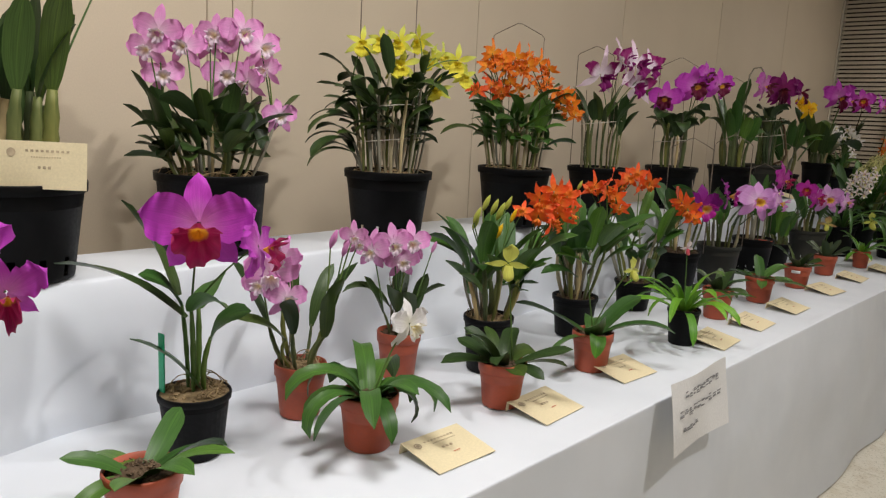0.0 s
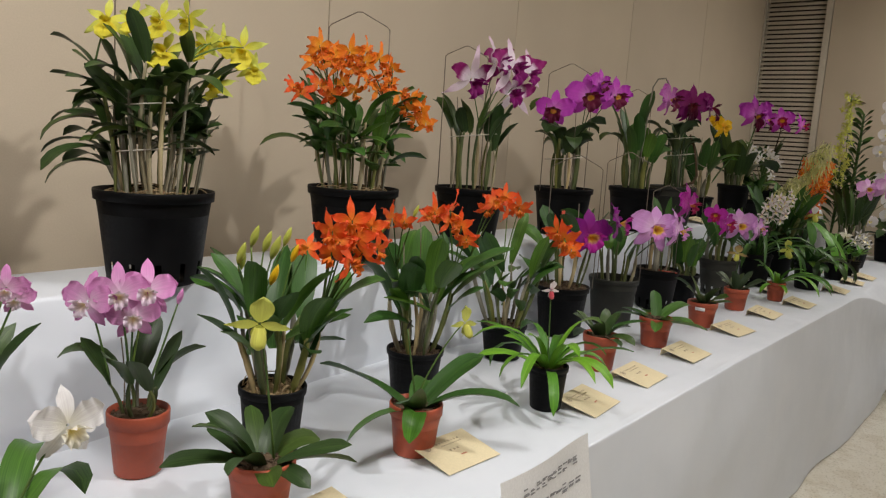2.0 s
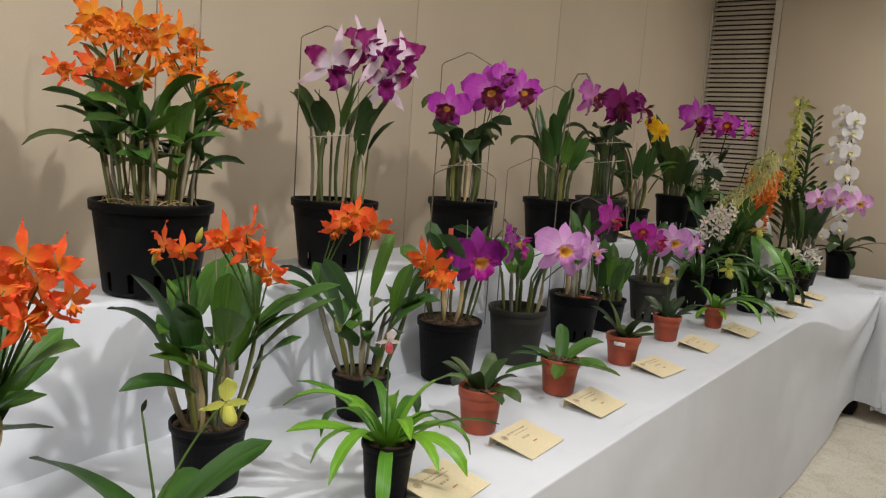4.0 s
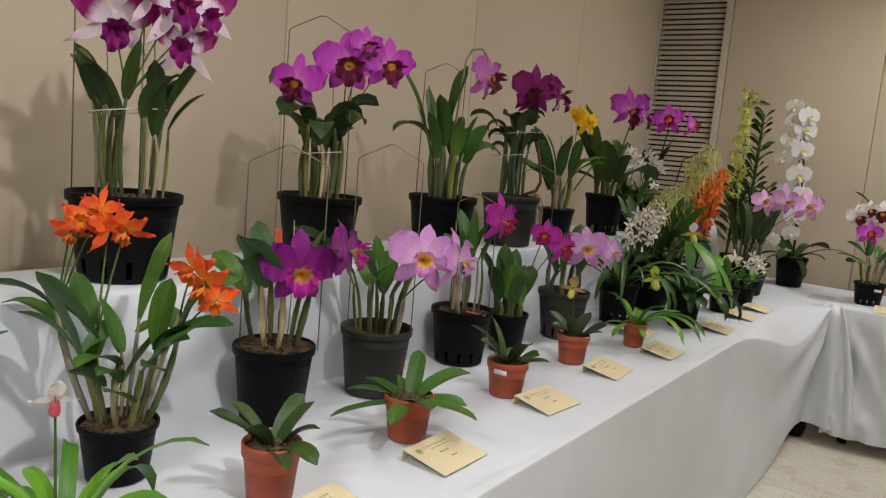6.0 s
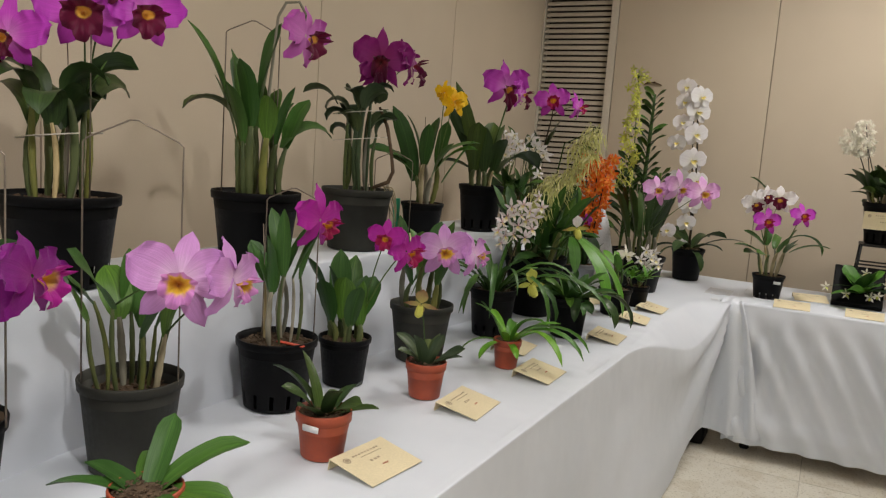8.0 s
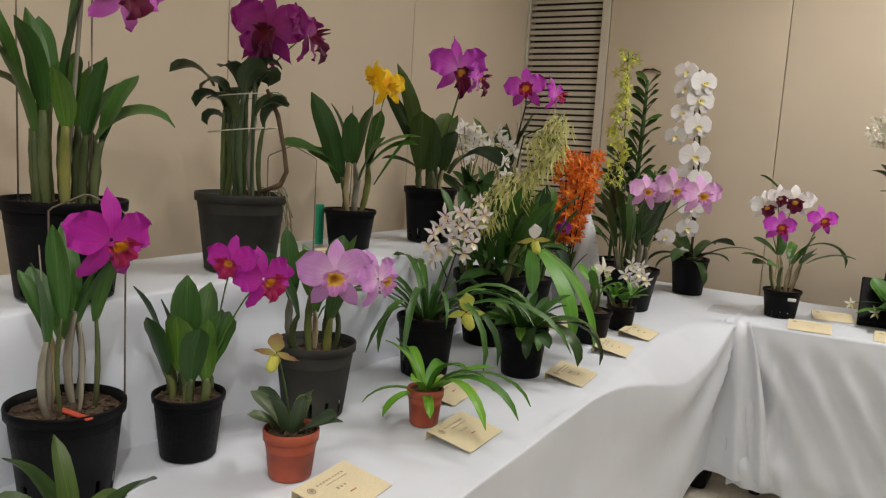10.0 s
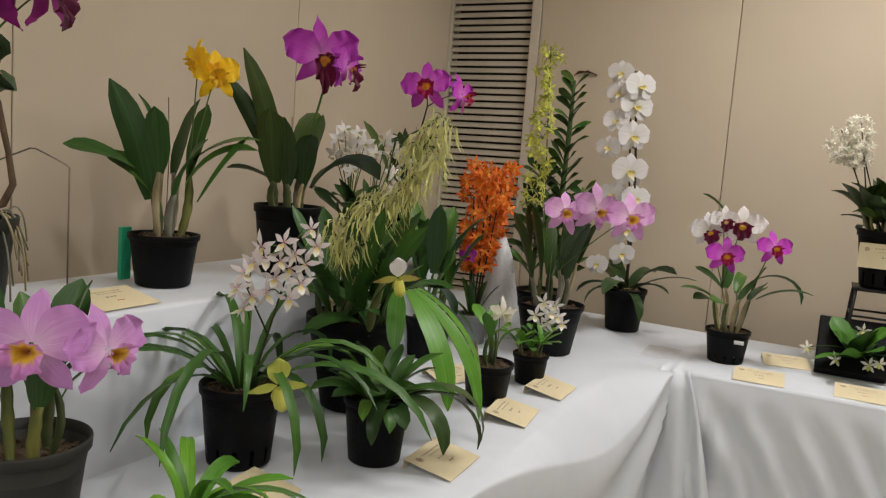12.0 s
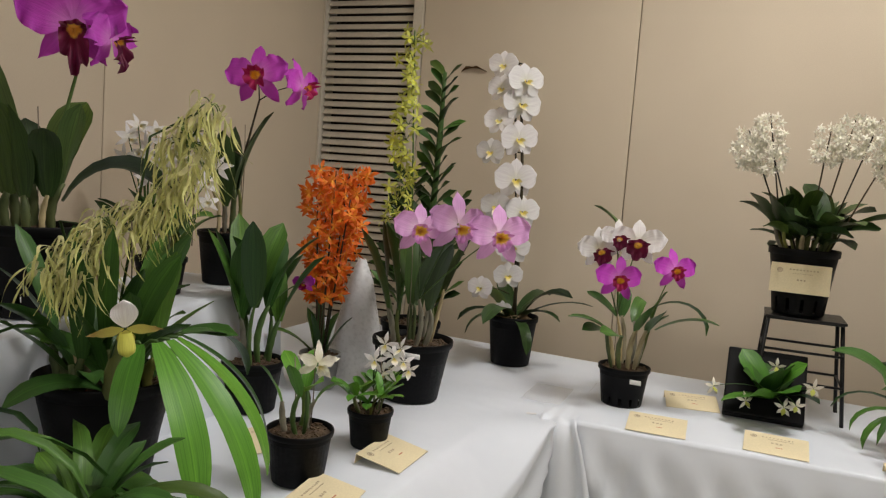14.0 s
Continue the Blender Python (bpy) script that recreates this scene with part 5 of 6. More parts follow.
ob, z, rng = start("bright broad-leaved orchid with two magenta blooms, black pot", -1.241, 3.797, T, 0.069, 0.125)
tops = clump(ob, z, rng, 10, 0.04, 0.08, 0.013, 0.15, 0.052, leaves=1, rise=(70, 88), droop=(5, 30), lean=0.1, leaf_m=LEAFM, bulb_m=BULB, dry=0.1)
blooms(ob, rng, [(-1.13, 3.79, 1.12, 0.095), (-1.10, 3.84, 1.085, 0.12)], "broad", P_MAGENTA, L_CRIMSON, tops, fixed=[-20, 40], lift=0.02)

ob, z, rng = start("lilac orchid with yellow throat in a tall dark grey pot", -1.20, 4.126, T, 0.094, 0.17, GREYPOT, slots=True, taper=0.72, pot_label="tall dark grey pot", fill=0.8)
tops = clump(ob, z, rng, 7, 0.05, 0.15, 0.010, 0.17, 0.055, leaves=1, rise=(72, 88), droop=(5, 35), lean=0.1, leaf_m=LEAFM, dry=0.15)
blooms(ob, rng, [(-1.11, 4.07, 1.065, 0.165), (-1.05, 4.145, 1.055, 0.13)], "cattleya", P_LILAC, L_YELLOWLILAC, tops, fixed=[0, 48])

# arching strap leaves with starry white flowers
ob, z, rng = start("white starry orchid with long arching leaves in a black pot", -1.16, 4.56, T, 0.083, 0.165, slots=True)
fan(ob, z, rng, 23, 0.43, 0.019, LEAFM, rise=(40, 80), droop=(100, 180), spread=0.02, fold=0.4)
SPRAY = arc((0.02, 0.0, z), (0.10, 0.03, 0.47), 0.0, 9)
stalk(ob, SPRAY, 0.0025, DARKSTEM)
stalk(ob, arc(SPRAY[3], (0.03, -0.03, 0.36), 0.0, 6), 0.002, DARKSTEM)
blooms(ob, rng, [(-1.11, 4.54, 1.17, 0.058), (-1.12, 4.53, 1.14, 0.058), (-1.08, 4.57, 1.18, 0.058), (-1.07, 4.58, 1.13, 0.058), (-1.09, 4.56, 1.11, 0.058), (-1.13, 4.52, 1.12, 0.055), (-1.05, 4.60, 1.14, 0.058), (-1.07, 4.58, 1.07, 0.055),
                 (-1.13, 4.52, 1.05, 0.055), (-1.14, 4.51, 1.09, 0.055), (-1.10, 4.55, 1.08, 0.058), (-1.04, 4.60, 1.21, 0.045), (-1.10, 4.54, 1.15, 0.055), (-1.06, 4.58, 1.16, 0.055), (-1.05, 4.59, 1.10, 0.055), (-1.12, 4.53, 1.075, 0.05), (-1.08, 4.56, 1.145, 0.05), (-1.03, 4.61, 1.175, 0.05)], "tiny", P_BLUSH, L_WHITE, SPRAY[3:] + [Vector((0.03, -0.03, 0.36)), Vector((0.03, -0.02, 0.30))], 0.0013, 60, 25, stem_m=STEM)
blooms(ob, rng, [(-0.99, 4.46, 0.94, 0.115)], "slipper", P_LIME, L_GREEN, None, z0=0.16)

# strap-leaved plant with a green and white slipper flower
ob, z, rng = start("dense dark-leaved rosette orchid in a black pot", -0.945, 4.735, T, 0.072, 0.14)
fan(ob, z, rng, 24, 0.165, 0.030, LEAFM, rise=(25, 80), droop=(20, 110), spread=0.02)
for az, long in ((-75, 0.17), (-15, 0.22), (20, 0.27), (38, 0.29), (150, 0.2)):
    leaf(ob, spine((0.03, 0, z), az, 38, long, 140, 11), 0.034, LEAF, az)

# spider orchid
ob, z, rng = start("spider orchid with hanging bright leaves in a large black planter", -1.18, 5.0, T, 0.125, 0.235, BLACKPOT, taper=0.62)
tops = clump(ob, z, rng, 16, 0.085, 0.09, 0.013, 0.25, 0.04, leaves=1, rise=(62, 88), droop=(5, 60), lean=0.15, leaf_m=LEAFM, dry=0.1, extra=1)
for az, rise, length, droop, wide, bright in ((-60, -20, 0.17, 60, 0.042, True), (-25, -28, 0.31, 58, 0.056, True), (0, -32, 0.35, 54, 0.054, True), (22, -30, 0.30, 56, 0.046, True), (46, -28, 0.27, 56, 0.044, False), (75, 5, 0.20, 90, 0.045, False)):
    leaf(ob, spine((0.155 + 0.03 * math.cos(radians(az)), -0.045 + 0.06 * math.sin(radians(az)), z + 0.12), az, rise, length, droop, 14), wide, LEAFB if bright else LEAFM, az, fold=0.15, tip=0.6, twist=8)
    stalk(ob, arc((0.10, -0.05, z + 0.02), (0.155 + 0.03 * math.cos(radians(az)), -0.045 + 0.06 * math.sin(radians(az)), z + 0.122), 0.03, 6), 0.004)
for az, rise, length, droop in ((150, 70, 0.24, 60), (100, 60, 0.26, 70), (200, 62, 0.22, 70), (240, 40, 0.2, 90), (20, 75, 0.2, 60)):
    leaf(ob, spine((0.08, -0.05, z), az, rise, length, droop, 10), 0.046, LEAFM, az, fold=0.15, tip=0.6)
cane(ob, (0.08, -0.07, z - 0.01), (0.12, -0.08, z + 0.13), 0.010, BULB, rng)
blooms(ob, rng, [(-0.97, 4.83, 1.10, 0.105)], "slipper", P_SLIPPER, L_GREEN, [Vector((0.10, -0.09, z + 0.08))])
def sprays(path, count, jitter):
    """Places strung along a bent flower stem."""
    out = []
    for k in range(count):
        q = k / (count - 1) * (len(path) - 1.001)
        a, b = Vector(path[int(q)]), Vector(path[int(q) + 1])
        p = a.lerp(b, q - int(q))
        out.append((p.x + rng.uniform(-jitter, jitter), p.y + rng.uniform(-jitter, jitter), p.z + rng.uniform(-jitter, jitter), 0.088))
    return out


ARCH = [(-0.99, 5.03, 1.46), (-1.03, 5.02, 1.39), (-1.06, 5.02, 1.31), (-1.12, 4.99, 1.24)]
LOW_ARCH = [(-1.10, 4.92, 1.24), (-1.13, 4.90, 1.20), (-1.17, 4.87, 1.15)]
for path, count in ((ARCH, 44), (LOW_ARCH, 30)):
    roots = [Vector(p) - ob.location for p in path]
    stalk(ob, [Vector((0.0, 0.0, z)), (roots[0] + roots[-1]) * 0.5 + Vector((-0.05, 0.0, 0.05))] + roots, 0.0025)
    blooms(ob, rng, sprays(path, count, 0.034), "spider", P_SPIDER, P_SPIDER, roots, 0.0012, 90, 18)

# green bulbous plant with one small magenta flower
ob, z, rng = start("green broad-leaved orchid with a small magenta bloom, black pot", -1.27, 5.58, T, 0.082, 0.135)
tops = clump(ob, z, rng, 7, 0.04, 0.17, 0.010, 0.26, 0.055, leaves=2, rise=(66, 88), droop=(5, 40), lean=0.15, leaf_m=LEAFM, bulb_m=STEM, dry=0.15)
blooms(ob, rng, [(-1.19, 5.68, 1.06, 0.065)], "cattleya", P_PURPLE, L_CRIMSON, tops)

# small pots near the corner
ob, z, rng = start("small orchid with pale canes and one white bloom, black pot", -0.913, 5.254, T, 0.07, 0.11)
tops = clump(ob, z, rng, 6, 0.03, 0.11, 0.0085, 0.10, 0.03, leaves=1, rise=(40, 80), droop=(5, 60), lean=0.16, leaf_m=LEAFB, bulb_m=STEM, dry=0.5)
blooms(ob, rng, [(-0.89, 5.27, 0.97, 0.085)], "starry", P_CREAM, L_WHITE, tops, fixed=[30])

ob, z, rng = start("small leafy orchid with white star flowers in a black pot", -0.883, 5.511, T, 0.055, 0.09)
tops = clump(ob, z, rng, 10, 0.03, 0.07, 0.004, 0.07, 0.022, leaves=3, rise=(10, 70), droop=(5, 60), lean=0.5, leaf_m=LEAFB, dry=0.05)
blooms(ob, rng, [(-0.86, 5.52, 0.97, 0.055), (-0.84, 5.53, 0.94, 0.06), (-0.88, 5.51, 0.93, 0.055), (-0.85, 5.53, 0.91, 0.06), (-0.82, 5.54, 0.93, 0.055), (-0.83, 5.54, 0.96, 0.05), (-0.86, 5.52, 0.90, 0.05), (-0.81, 5.55, 0.91, 0.05)],
       "tiny", P_WHITE, L_WHITE, tops, 0.0016, 50, 25)

ob, z, rng = start("lilac orchid with three large flowers in a tall black pot", -0.97, 5.93, T, 0.118, 0.175, taper=0.7)
tops = clump(ob, z, rng, 10, 0.06, 0.17, 0.011, 0.24, 0.06, leaves=1, rise=(60, 88), droop=(5, 45), lean=0.2, dry=0.55)
blooms(ob, rng, [(-0.89, 5.74, 1.23, 0.145), (-0.80, 5.78, 1.25, 0.165), (-0.70, 5.82, 1.23, 0.165)], "cattleya", P_PALE, L_YELLOWLILAC, tops, fixed=[12, 30, 12])
bm = bmesh.new()
box(bm, 0.02, 0.075, -0.119, -0.1165, 0.145, 0.158)
part("label", bm, PAPER, ob, "small white paper label")

# orange spikes
ob, z, rng = start("orange orchid with dense upright flower spikes in a pale pot", -1.235, 5.86, T, 0.062, 0.105, PALEPOT, pot_label="pale grey plastic pot")
roots = []
for k in range(5):
    a = k * 1.3
    top = Vector((0.05 * math.cos(a) + 0.02, 0.05 * math.sin(a), 0.56 + 0.08 * math.sin(k * 2)))
    stalk(ob, arc((0.01 * math.cos(a), 0.01 * math.sin(a), z), top, 0.0, 8), 0.003, DARKSTEM)
    roots += [top * s for s in (0.55, 0.7, 0.85, 1.0)]
spots = []
for k in range(210):
    h = rng.random()
    a, w = rng.uniform(0, 6.28), 0.095 if h > 0.3 else 0.06
    q = 1.05 * w * math.sqrt(rng.random())
    spots.append((-1.21 + q * math.cos(a) * 0.9 - 0.03 * (1 - h), 5.87 + q * math.sin(a) * 0.9, 0.99 + 0.38 * h, 0.056))
blooms(ob, rng, spots, "tiny", P_SPIKE, L_ORANGE, roots, 0.001, 80, 35, stems=False)
fan(ob, z, rng, 6, 0.2, 0.03, LEAFM, rise=(50, 85), droop=(10, 50))

# tall leafy cane with small yellow-green flowers
ob, z, rng = start("tall leafy orchid with strings of small yellowish flowers", -1.10, 6.20, T, 0.10, 0.17)
for dx, dy, hh, tx in ((0.02, 0.02, 0.98, 0.05), (-0.05, 0.0, 0.66, -0.04), (0.06, 0.03, 0.58, 0.12)):
    top = Vector((tx, dy, hh))
    cane(ob, (dx, dy, z - 0.01), top, 0.009, STEM, rng, bend=0.012, name="stem")
    for i in range(int(hh * 46)):
        s = 0.12 + 0.88 * i / (hh * 46)
        az = (10 if i % 2 else 195) + rng.uniform(-28, 28) - 20
        leaf(ob, spine(Vector((dx, dy, z)).lerp(top, s), az, rng.uniform(35, 62), (0.15 - 0.07 * s) * rng.uniform(0.8, 1.15), rng.uniform(0, 45), 6), 0.030, LEAF if i % 3 else LEAFM, az, twist=rng.uniform(40, 80) * (1 if i % 2 else -1))
spots = [(-1.13 + rng.uniform(-0.055, 0.035) + 0.03 * i / 60, 6.11 + rng.uniform(-0.03, 0.03), 1.22 + 0.60 * i / 60, 0.048) for i in range(61)]
stalk(ob, arc((0, 0, z), (-0.02, -0.08, 1.09), 0.0, 8), 0.003)
blooms(ob, rng, spots, "tiny", P_LIME, P_YELLOW, [Vector((-0.02, -0.08, q / 20)) for q in range(8, 22)], 0.001, 80, 35)

# grey plastic cone of a wrapped pot behind the orange spikes
cone = thing("plastic_cone", (-1.22, 6.06, T), "pale grey translucent plastic cone standing on the table", "plastic cone")
bm = bmesh.new()
lathe(bm, [(0.10, 0.0), (0.085, 0.08), (0.04, 0.30), (0.012, 0.37), (0.006, 0.372), (0.034, 0.30), (0.08, 0.08), (0.095, 0.0)], 24)
part("shell", bm, FILM, cone)


# ---- the end table ----
ob, z, rng = start("white moth orchid with a tall arching spike in a black pot", -0.847, 6.53, T, 0.09, 0.176, soil=STRAW)
fan(ob, z, rng, 11, 0.27, 0.050, LEAF, rise=(20, 65), droop=(50, 120), fold=0.2)
stalk(ob, arc((0, 0, z), (-0.05, -0.02, 1.06), 0.02, 9, (0.02, 0, 0)), 0.006, DARKSTEM)
stalk(ob, arc((0.01, 0, z), (-0.05, -0.01, 0.9), 0.0, 9), 0.004, DARKSTEM)
SPIKE = [Vector((-0.02, -0.01, 0.05 * q)) for q in range(3, 22)]
blooms(ob, rng, [(-0.94, 6.48, 1.77, 0.10), (-0.86, 6.50, 1.72, 0.125), (-0.94, 6.48, 1.69, 0.10), (-0.87, 6.50, 1.64, 0.13), (-0.94, 6.48, 1.58, 0.10), (-0.87, 6.50, 1.52, 0.13), (-0.96, 6.47, 1.47, 0.10), (-0.87, 6.50, 1.38, 0.14),
                 (-0.84, 6.51, 1.27, 0.12), (-0.93, 6.49, 1.28, 0.11), (-0.86, 6.50, 1.14, 0.115), (-0.87, 6.50, 1.04, 0.10), (-0.96, 6.47, 0.99, 0.09), (-0.88, 6.50, 0.92, 0.06)],
       "moth", P_WHITE, L_WHITE, SPIKE, 0.002, fixed=[-14, 25, -18, 18, -12, 20, -20, 14, 20, -15, -5, 5, -20, 10], stem_m=DARKSTEM)

ob, z, rng = start("white and purple orchid with crimson lips in a black pot", -0.407, 6.25, T, 0.078, 0.12, slots=True)
tops = clump(ob, z, rng, 10, 0.045, 0.16, 0.009, 0.13, 0.045, leaves=1, rise=(20, 80), droop=(5, 60), lean=0.25, leaf_m=LEAFM, dry=0.5)
leaf(ob, spine((0.08, 0.0, 0.24), -10, 35, 0.19, 50), 0.06, LEAFM, -10)
leaf(ob, spine((-0.02, 0.04, 0.46), 170, 68, 0.19, 50), 0.05, LEAFM, 170)
leaf(ob, spine((0.06, 0.02, 0.30), 0, 35, 0.22, 130), 0.04, LEAFM, 0)
blooms(ob, rng, [(-0.51, 6.22, 1.19, 0.135), (-0.40, 6.23, 1.22, 0.15), (-0.46, 6.23, 1.23, 0.11)], "broad", P_WHITE, L_DEEP, tops, yaw=25)
blooms(ob, rng, [(-0.44, 6.20, 1.11, 0.14), (-0.29, 6.25, 1.15, 0.125)], "cattleya", P_PURPLE, L_CRIMSON, tops, yaw=15)
bm = bmesh.new()
box(bm, 0.03, 0.062, -0.082, -0.079, 0.085, 0.098)
part("label", bm, PAPER, ob, "small white paper label")

# low plant on a tilted black tray
ob = thing("potted_orchid", (0.0, 6.30, T), "low orchid with yellow star flowers on a tilted black tray", "potted orchid", "potted orchids")
rng = random.Random(31)
bm = bmesh.new()
box(bm, -0.12, 0.10, -0.02, 0.02, 0.0, 0.21, 0.006)
bmesh.ops.rotate(bm, verts=bm.verts, cent=(0, 0, 0), matrix=Matrix.Rotation(radians(-34), 3, "X"))
bmesh.ops.translate(bm, verts=bm.verts, vec=(0, 0, 0.012))
part("tray", bm, BLACKPOT, ob, smooth=False)
for i in range(13):
    az = -160 + 25 * i
    leaf(ob, spine((0.0, -0.01, 0.08), az, rng.uniform(5, 65), rng.uniform(0.13, 0.18), rng.uniform(10, 60)), 0.066, LEAFM if i % 2 else LEAFB, az)
blooms(ob, rng, [(-0.06, 6.24, 0.80, 0.05), (0.04, 6.23, 0.80, 0.05), (-0.15, 6.27, 0.82, 0.05), (0.01, 6.24, 0.91, 0.045), (0.11, 6.26, 0.86, 0.05), (0.07, 6.23, 0.81, 0.045)], "tiny", P_CREAM, P_LIME, None, 0.0014, 30, 15, z0=0.09)

# black wire stand with the white bottle-brush orchid
stand = thing("plant_stand", (0.07, 6.46, T), "black metal rod plant stand on the end table", "plant stand")
for dx, dy in ((-0.09, -0.07), (0.11, -0.05), (0.11, 0.09), (-0.09, 0.09)):
    bm = bmesh.new()
    tube(bm, [(dx * 1.25, dy * 1.25, 0), (dx, dy, 0.31)], 0.006, 8)
    part("leg", bm, BLACKMETAL, stand)
for hz in (0.12, 0.21, 0.302):
    for a, b in (((-1, -1), (1, -1)), ((1, -1), (1, 1)), ((1, 1), (-1, 1)), ((-1, 1), (-1, -1))):
        k = 1.25 - 0.25 * hz / 0.31
        bm = bmesh.new()
        tube(bm, [(0.01 + 0.10 * a[0] * k, 0.01 + 0.08 * a[1] * k, hz), (0.01 + 0.10 * b[0] * k, 0.01 + 0.08 * b[1] * k, hz)], 0.004, 6)
        part("crossbar", bm, BLACKMETAL, stand)
bm = bmesh.new()
box(bm, -0.10, 0.12, -0.08, 0.10, 0.302, 0.310, 0.002)
part("shelf", bm, BLACKMETAL, stand, smooth=False)
ob, z, rng = start("white bottle-brush orchid with dark leaves on a black stand", 0.06, 6.46, T + 0.312, 0.10, 0.20, slots=True, taper=0.72)
tops = clump(ob, z, rng, 20, 0.06, 0.10, 0.008, 0.16, 0.058, leaves=2, rise=(10, 85), droop=(10, 70), lean=0.4, dry=0.1, extra=1)
for k, (x, y, zz, w, h) in enumerate(((-0.075, 6.40, 1.56, 0.045, 0.12), (-0.13, 6.40, 1.52, 0.045, 0.11), (-0.07, 6.41, 1.50, 0.05, 0.10), (0.09, 6.40, 1.54, 0.05, 0.11), (0.15, 6.40, 1.57, 0.055, 0.11), (0.21, 6.40, 1.56, 0.055, 0.12), (0.26, 6.42, 1.50, 0.055, 0.12))):
    tip = Vector((x, y, zz + h * 0.5)) - ob.location
    stalk(ob, arc((0.02 * k - 0.06, 0, z), tip, 0.0, 8), 0.0025, DARKSTEM)
    spots = []
    for _ in range(84):
        s, a = rng.uniform(-0.5, 0.5), rng.uniform(0, 6.28)
        q = 1.05 * w * math.sqrt(1 - (1.7 * s) ** 2 * 0.9) * rng.uniform(0.5, 1)
        spots.append((x + q * math.cos(a), y + q * math.sin(a), zz + h * s, 0.026))
    blooms(ob, rng, spots, "tiny", P_CREAM, P_CREAM, [tip], 0.0008, 90, 40, stems=False)

ob, z, rng = start("leafy green orchid in a small terracotta pot", 0.36, 6.22, T, 0.055, 0.11, REDPOT, red=True)
clump(ob, z, rng, 6, 0.03, 0.10, 0.006, 0.17, 0.065, leaves=2, rise=(20, 75), droop=(30, 120), lean=0.4, leaf_m=LEAFM)
fan(ob, z, rng, 4, 0.24, 0.02, LEAFM, rise=(20, 50), droop=(90, 130), turn=150, arc_deg=120)


# ---- front row of small pots ----
def small(label, x, y, r, h, leaf_m, count, length, width, rise, droop, turn=0.0, pot_m=None):
    ob, z, rng = start(label, x, y, T, r, h, pot_m or REDPOT, red=pot_m is None, group="small front row orchids")
    fan(ob, z, rng, count, length, width, leaf_m, rise, droop, turn=turn)
    return ob, z, rng


small("small broad-leaved orchid in a terracotta red pot", -1.015, 0.485, 0.058, 0.11, LEAFM, 8, 0.15, 0.034, (10, 60), (20, 70))
ob, z, rng = small("strap-leaved orchid with one white flower, terracotta red pot", -1.031, 0.948, 0.059, 0.11, LEAFM, 15, 0.21, 0.036, (30, 70), (80, 165))
blooms(ob, rng, [(-0.99, 1.01, 0.97, 0.10)], "cattleya", P_WHITE, L_WHITE, None, fixed=[35], z0=z)
ob, z, rng = small("dark-leaved slipper orchid with yellow-green flower, red pot", -0.995, 1.324, 0.056, 0.105, LEAF, 12, 0.15, 0.036, (15, 75), (20, 70))
blooms(ob, rng, [(-0.98, 1.30, 1.06, 0.10)], "slipper", P_LIME, L_GREEN, None, z0=z)
ob, z, rng = small("slipper orchid with yellow-green flower and few leaves, red pot", -0.995, 1.712, 0.055, 0.105, LEAFM, 6, 0.21, 0.05, (10, 45), (20, 70), 15)
blooms(ob, rng, [(-0.93, 1.77, 1.00, 0.08)], "slipper", P_LIME, L_GREEN, None, z0=z, fixed=[35])
buds(ob, [(-1.02, 1.70, 0.99, 0.02)], DARKSTEM, [Vector((0, 0, z))])
leaf(ob, spine((0.03, -0.03, z), -60, 40, 0.11, 140), 0.045, LEAFB, -60)
ob, z, rng = small("grassy bright green orchid with a pink and white flower", -0.945, 2.15, 0.05, 0.11, LEAFB, 20, 0.23, 0.022, (25, 85), (60, 150), 0, BLACKPOT)
blooms(ob, rng, [(-0.95, 2.14, 1.02, 0.055)], "slipper", P_BLUSH, L_ROSE, None, z0=z)
small("small leafy orchid in a terracotta red pot beside a card", -1.01, 2.56, 0.053, 0.105, LEAF, 9, 0.12, 0.034, (20, 80), (20, 80))
small("wide-leaved orchid in a terracotta red pot beside a card", -1.01, 2.96, 0.055, 0.098, LEAFM, 10, 0.17, 0.044, (0, 45), (5, 50))
ob, z, rng = small("dark-leaved orchid in a faded terracotta pot with label", -1.007, 3.393, 0.056, 0.095, LEAF, 9, 0.13, 0.032, (15, 80), (15, 60))
bm = bmesh.new()
box(bm, -0.006, 0.03, -0.0605, -0.0575, 0.068, 0.080)
part("label", bm, PAPER, ob, "small white paper label")
ob, z, rng = small("slipper orchid with brownish-yellow flower in a red pot", -1.022, 3.841, 0.052, 0.092, LEAFG, 9, 0.12, 0.032, (15, 85), (10, 60))
blooms(ob, rng, [(-1.02, 3.79, 0.97, 0.085)], "slipper", P_OLIVE, L_GREEN, None, z0=z)
ob, z, rng = small("bright long-leaved orchid in a little terracotta red pot", -0.961, 4.226, 0.042, 0.085, LEAFB, 13, 0.17, 0.026, (15, 80), (30, 110))
for az in (-30, -5, 20):
    leaf(ob, spine((0.01, 0, z), az, 45, 0.27, 110, 10), 0.024, LEAFB, az)


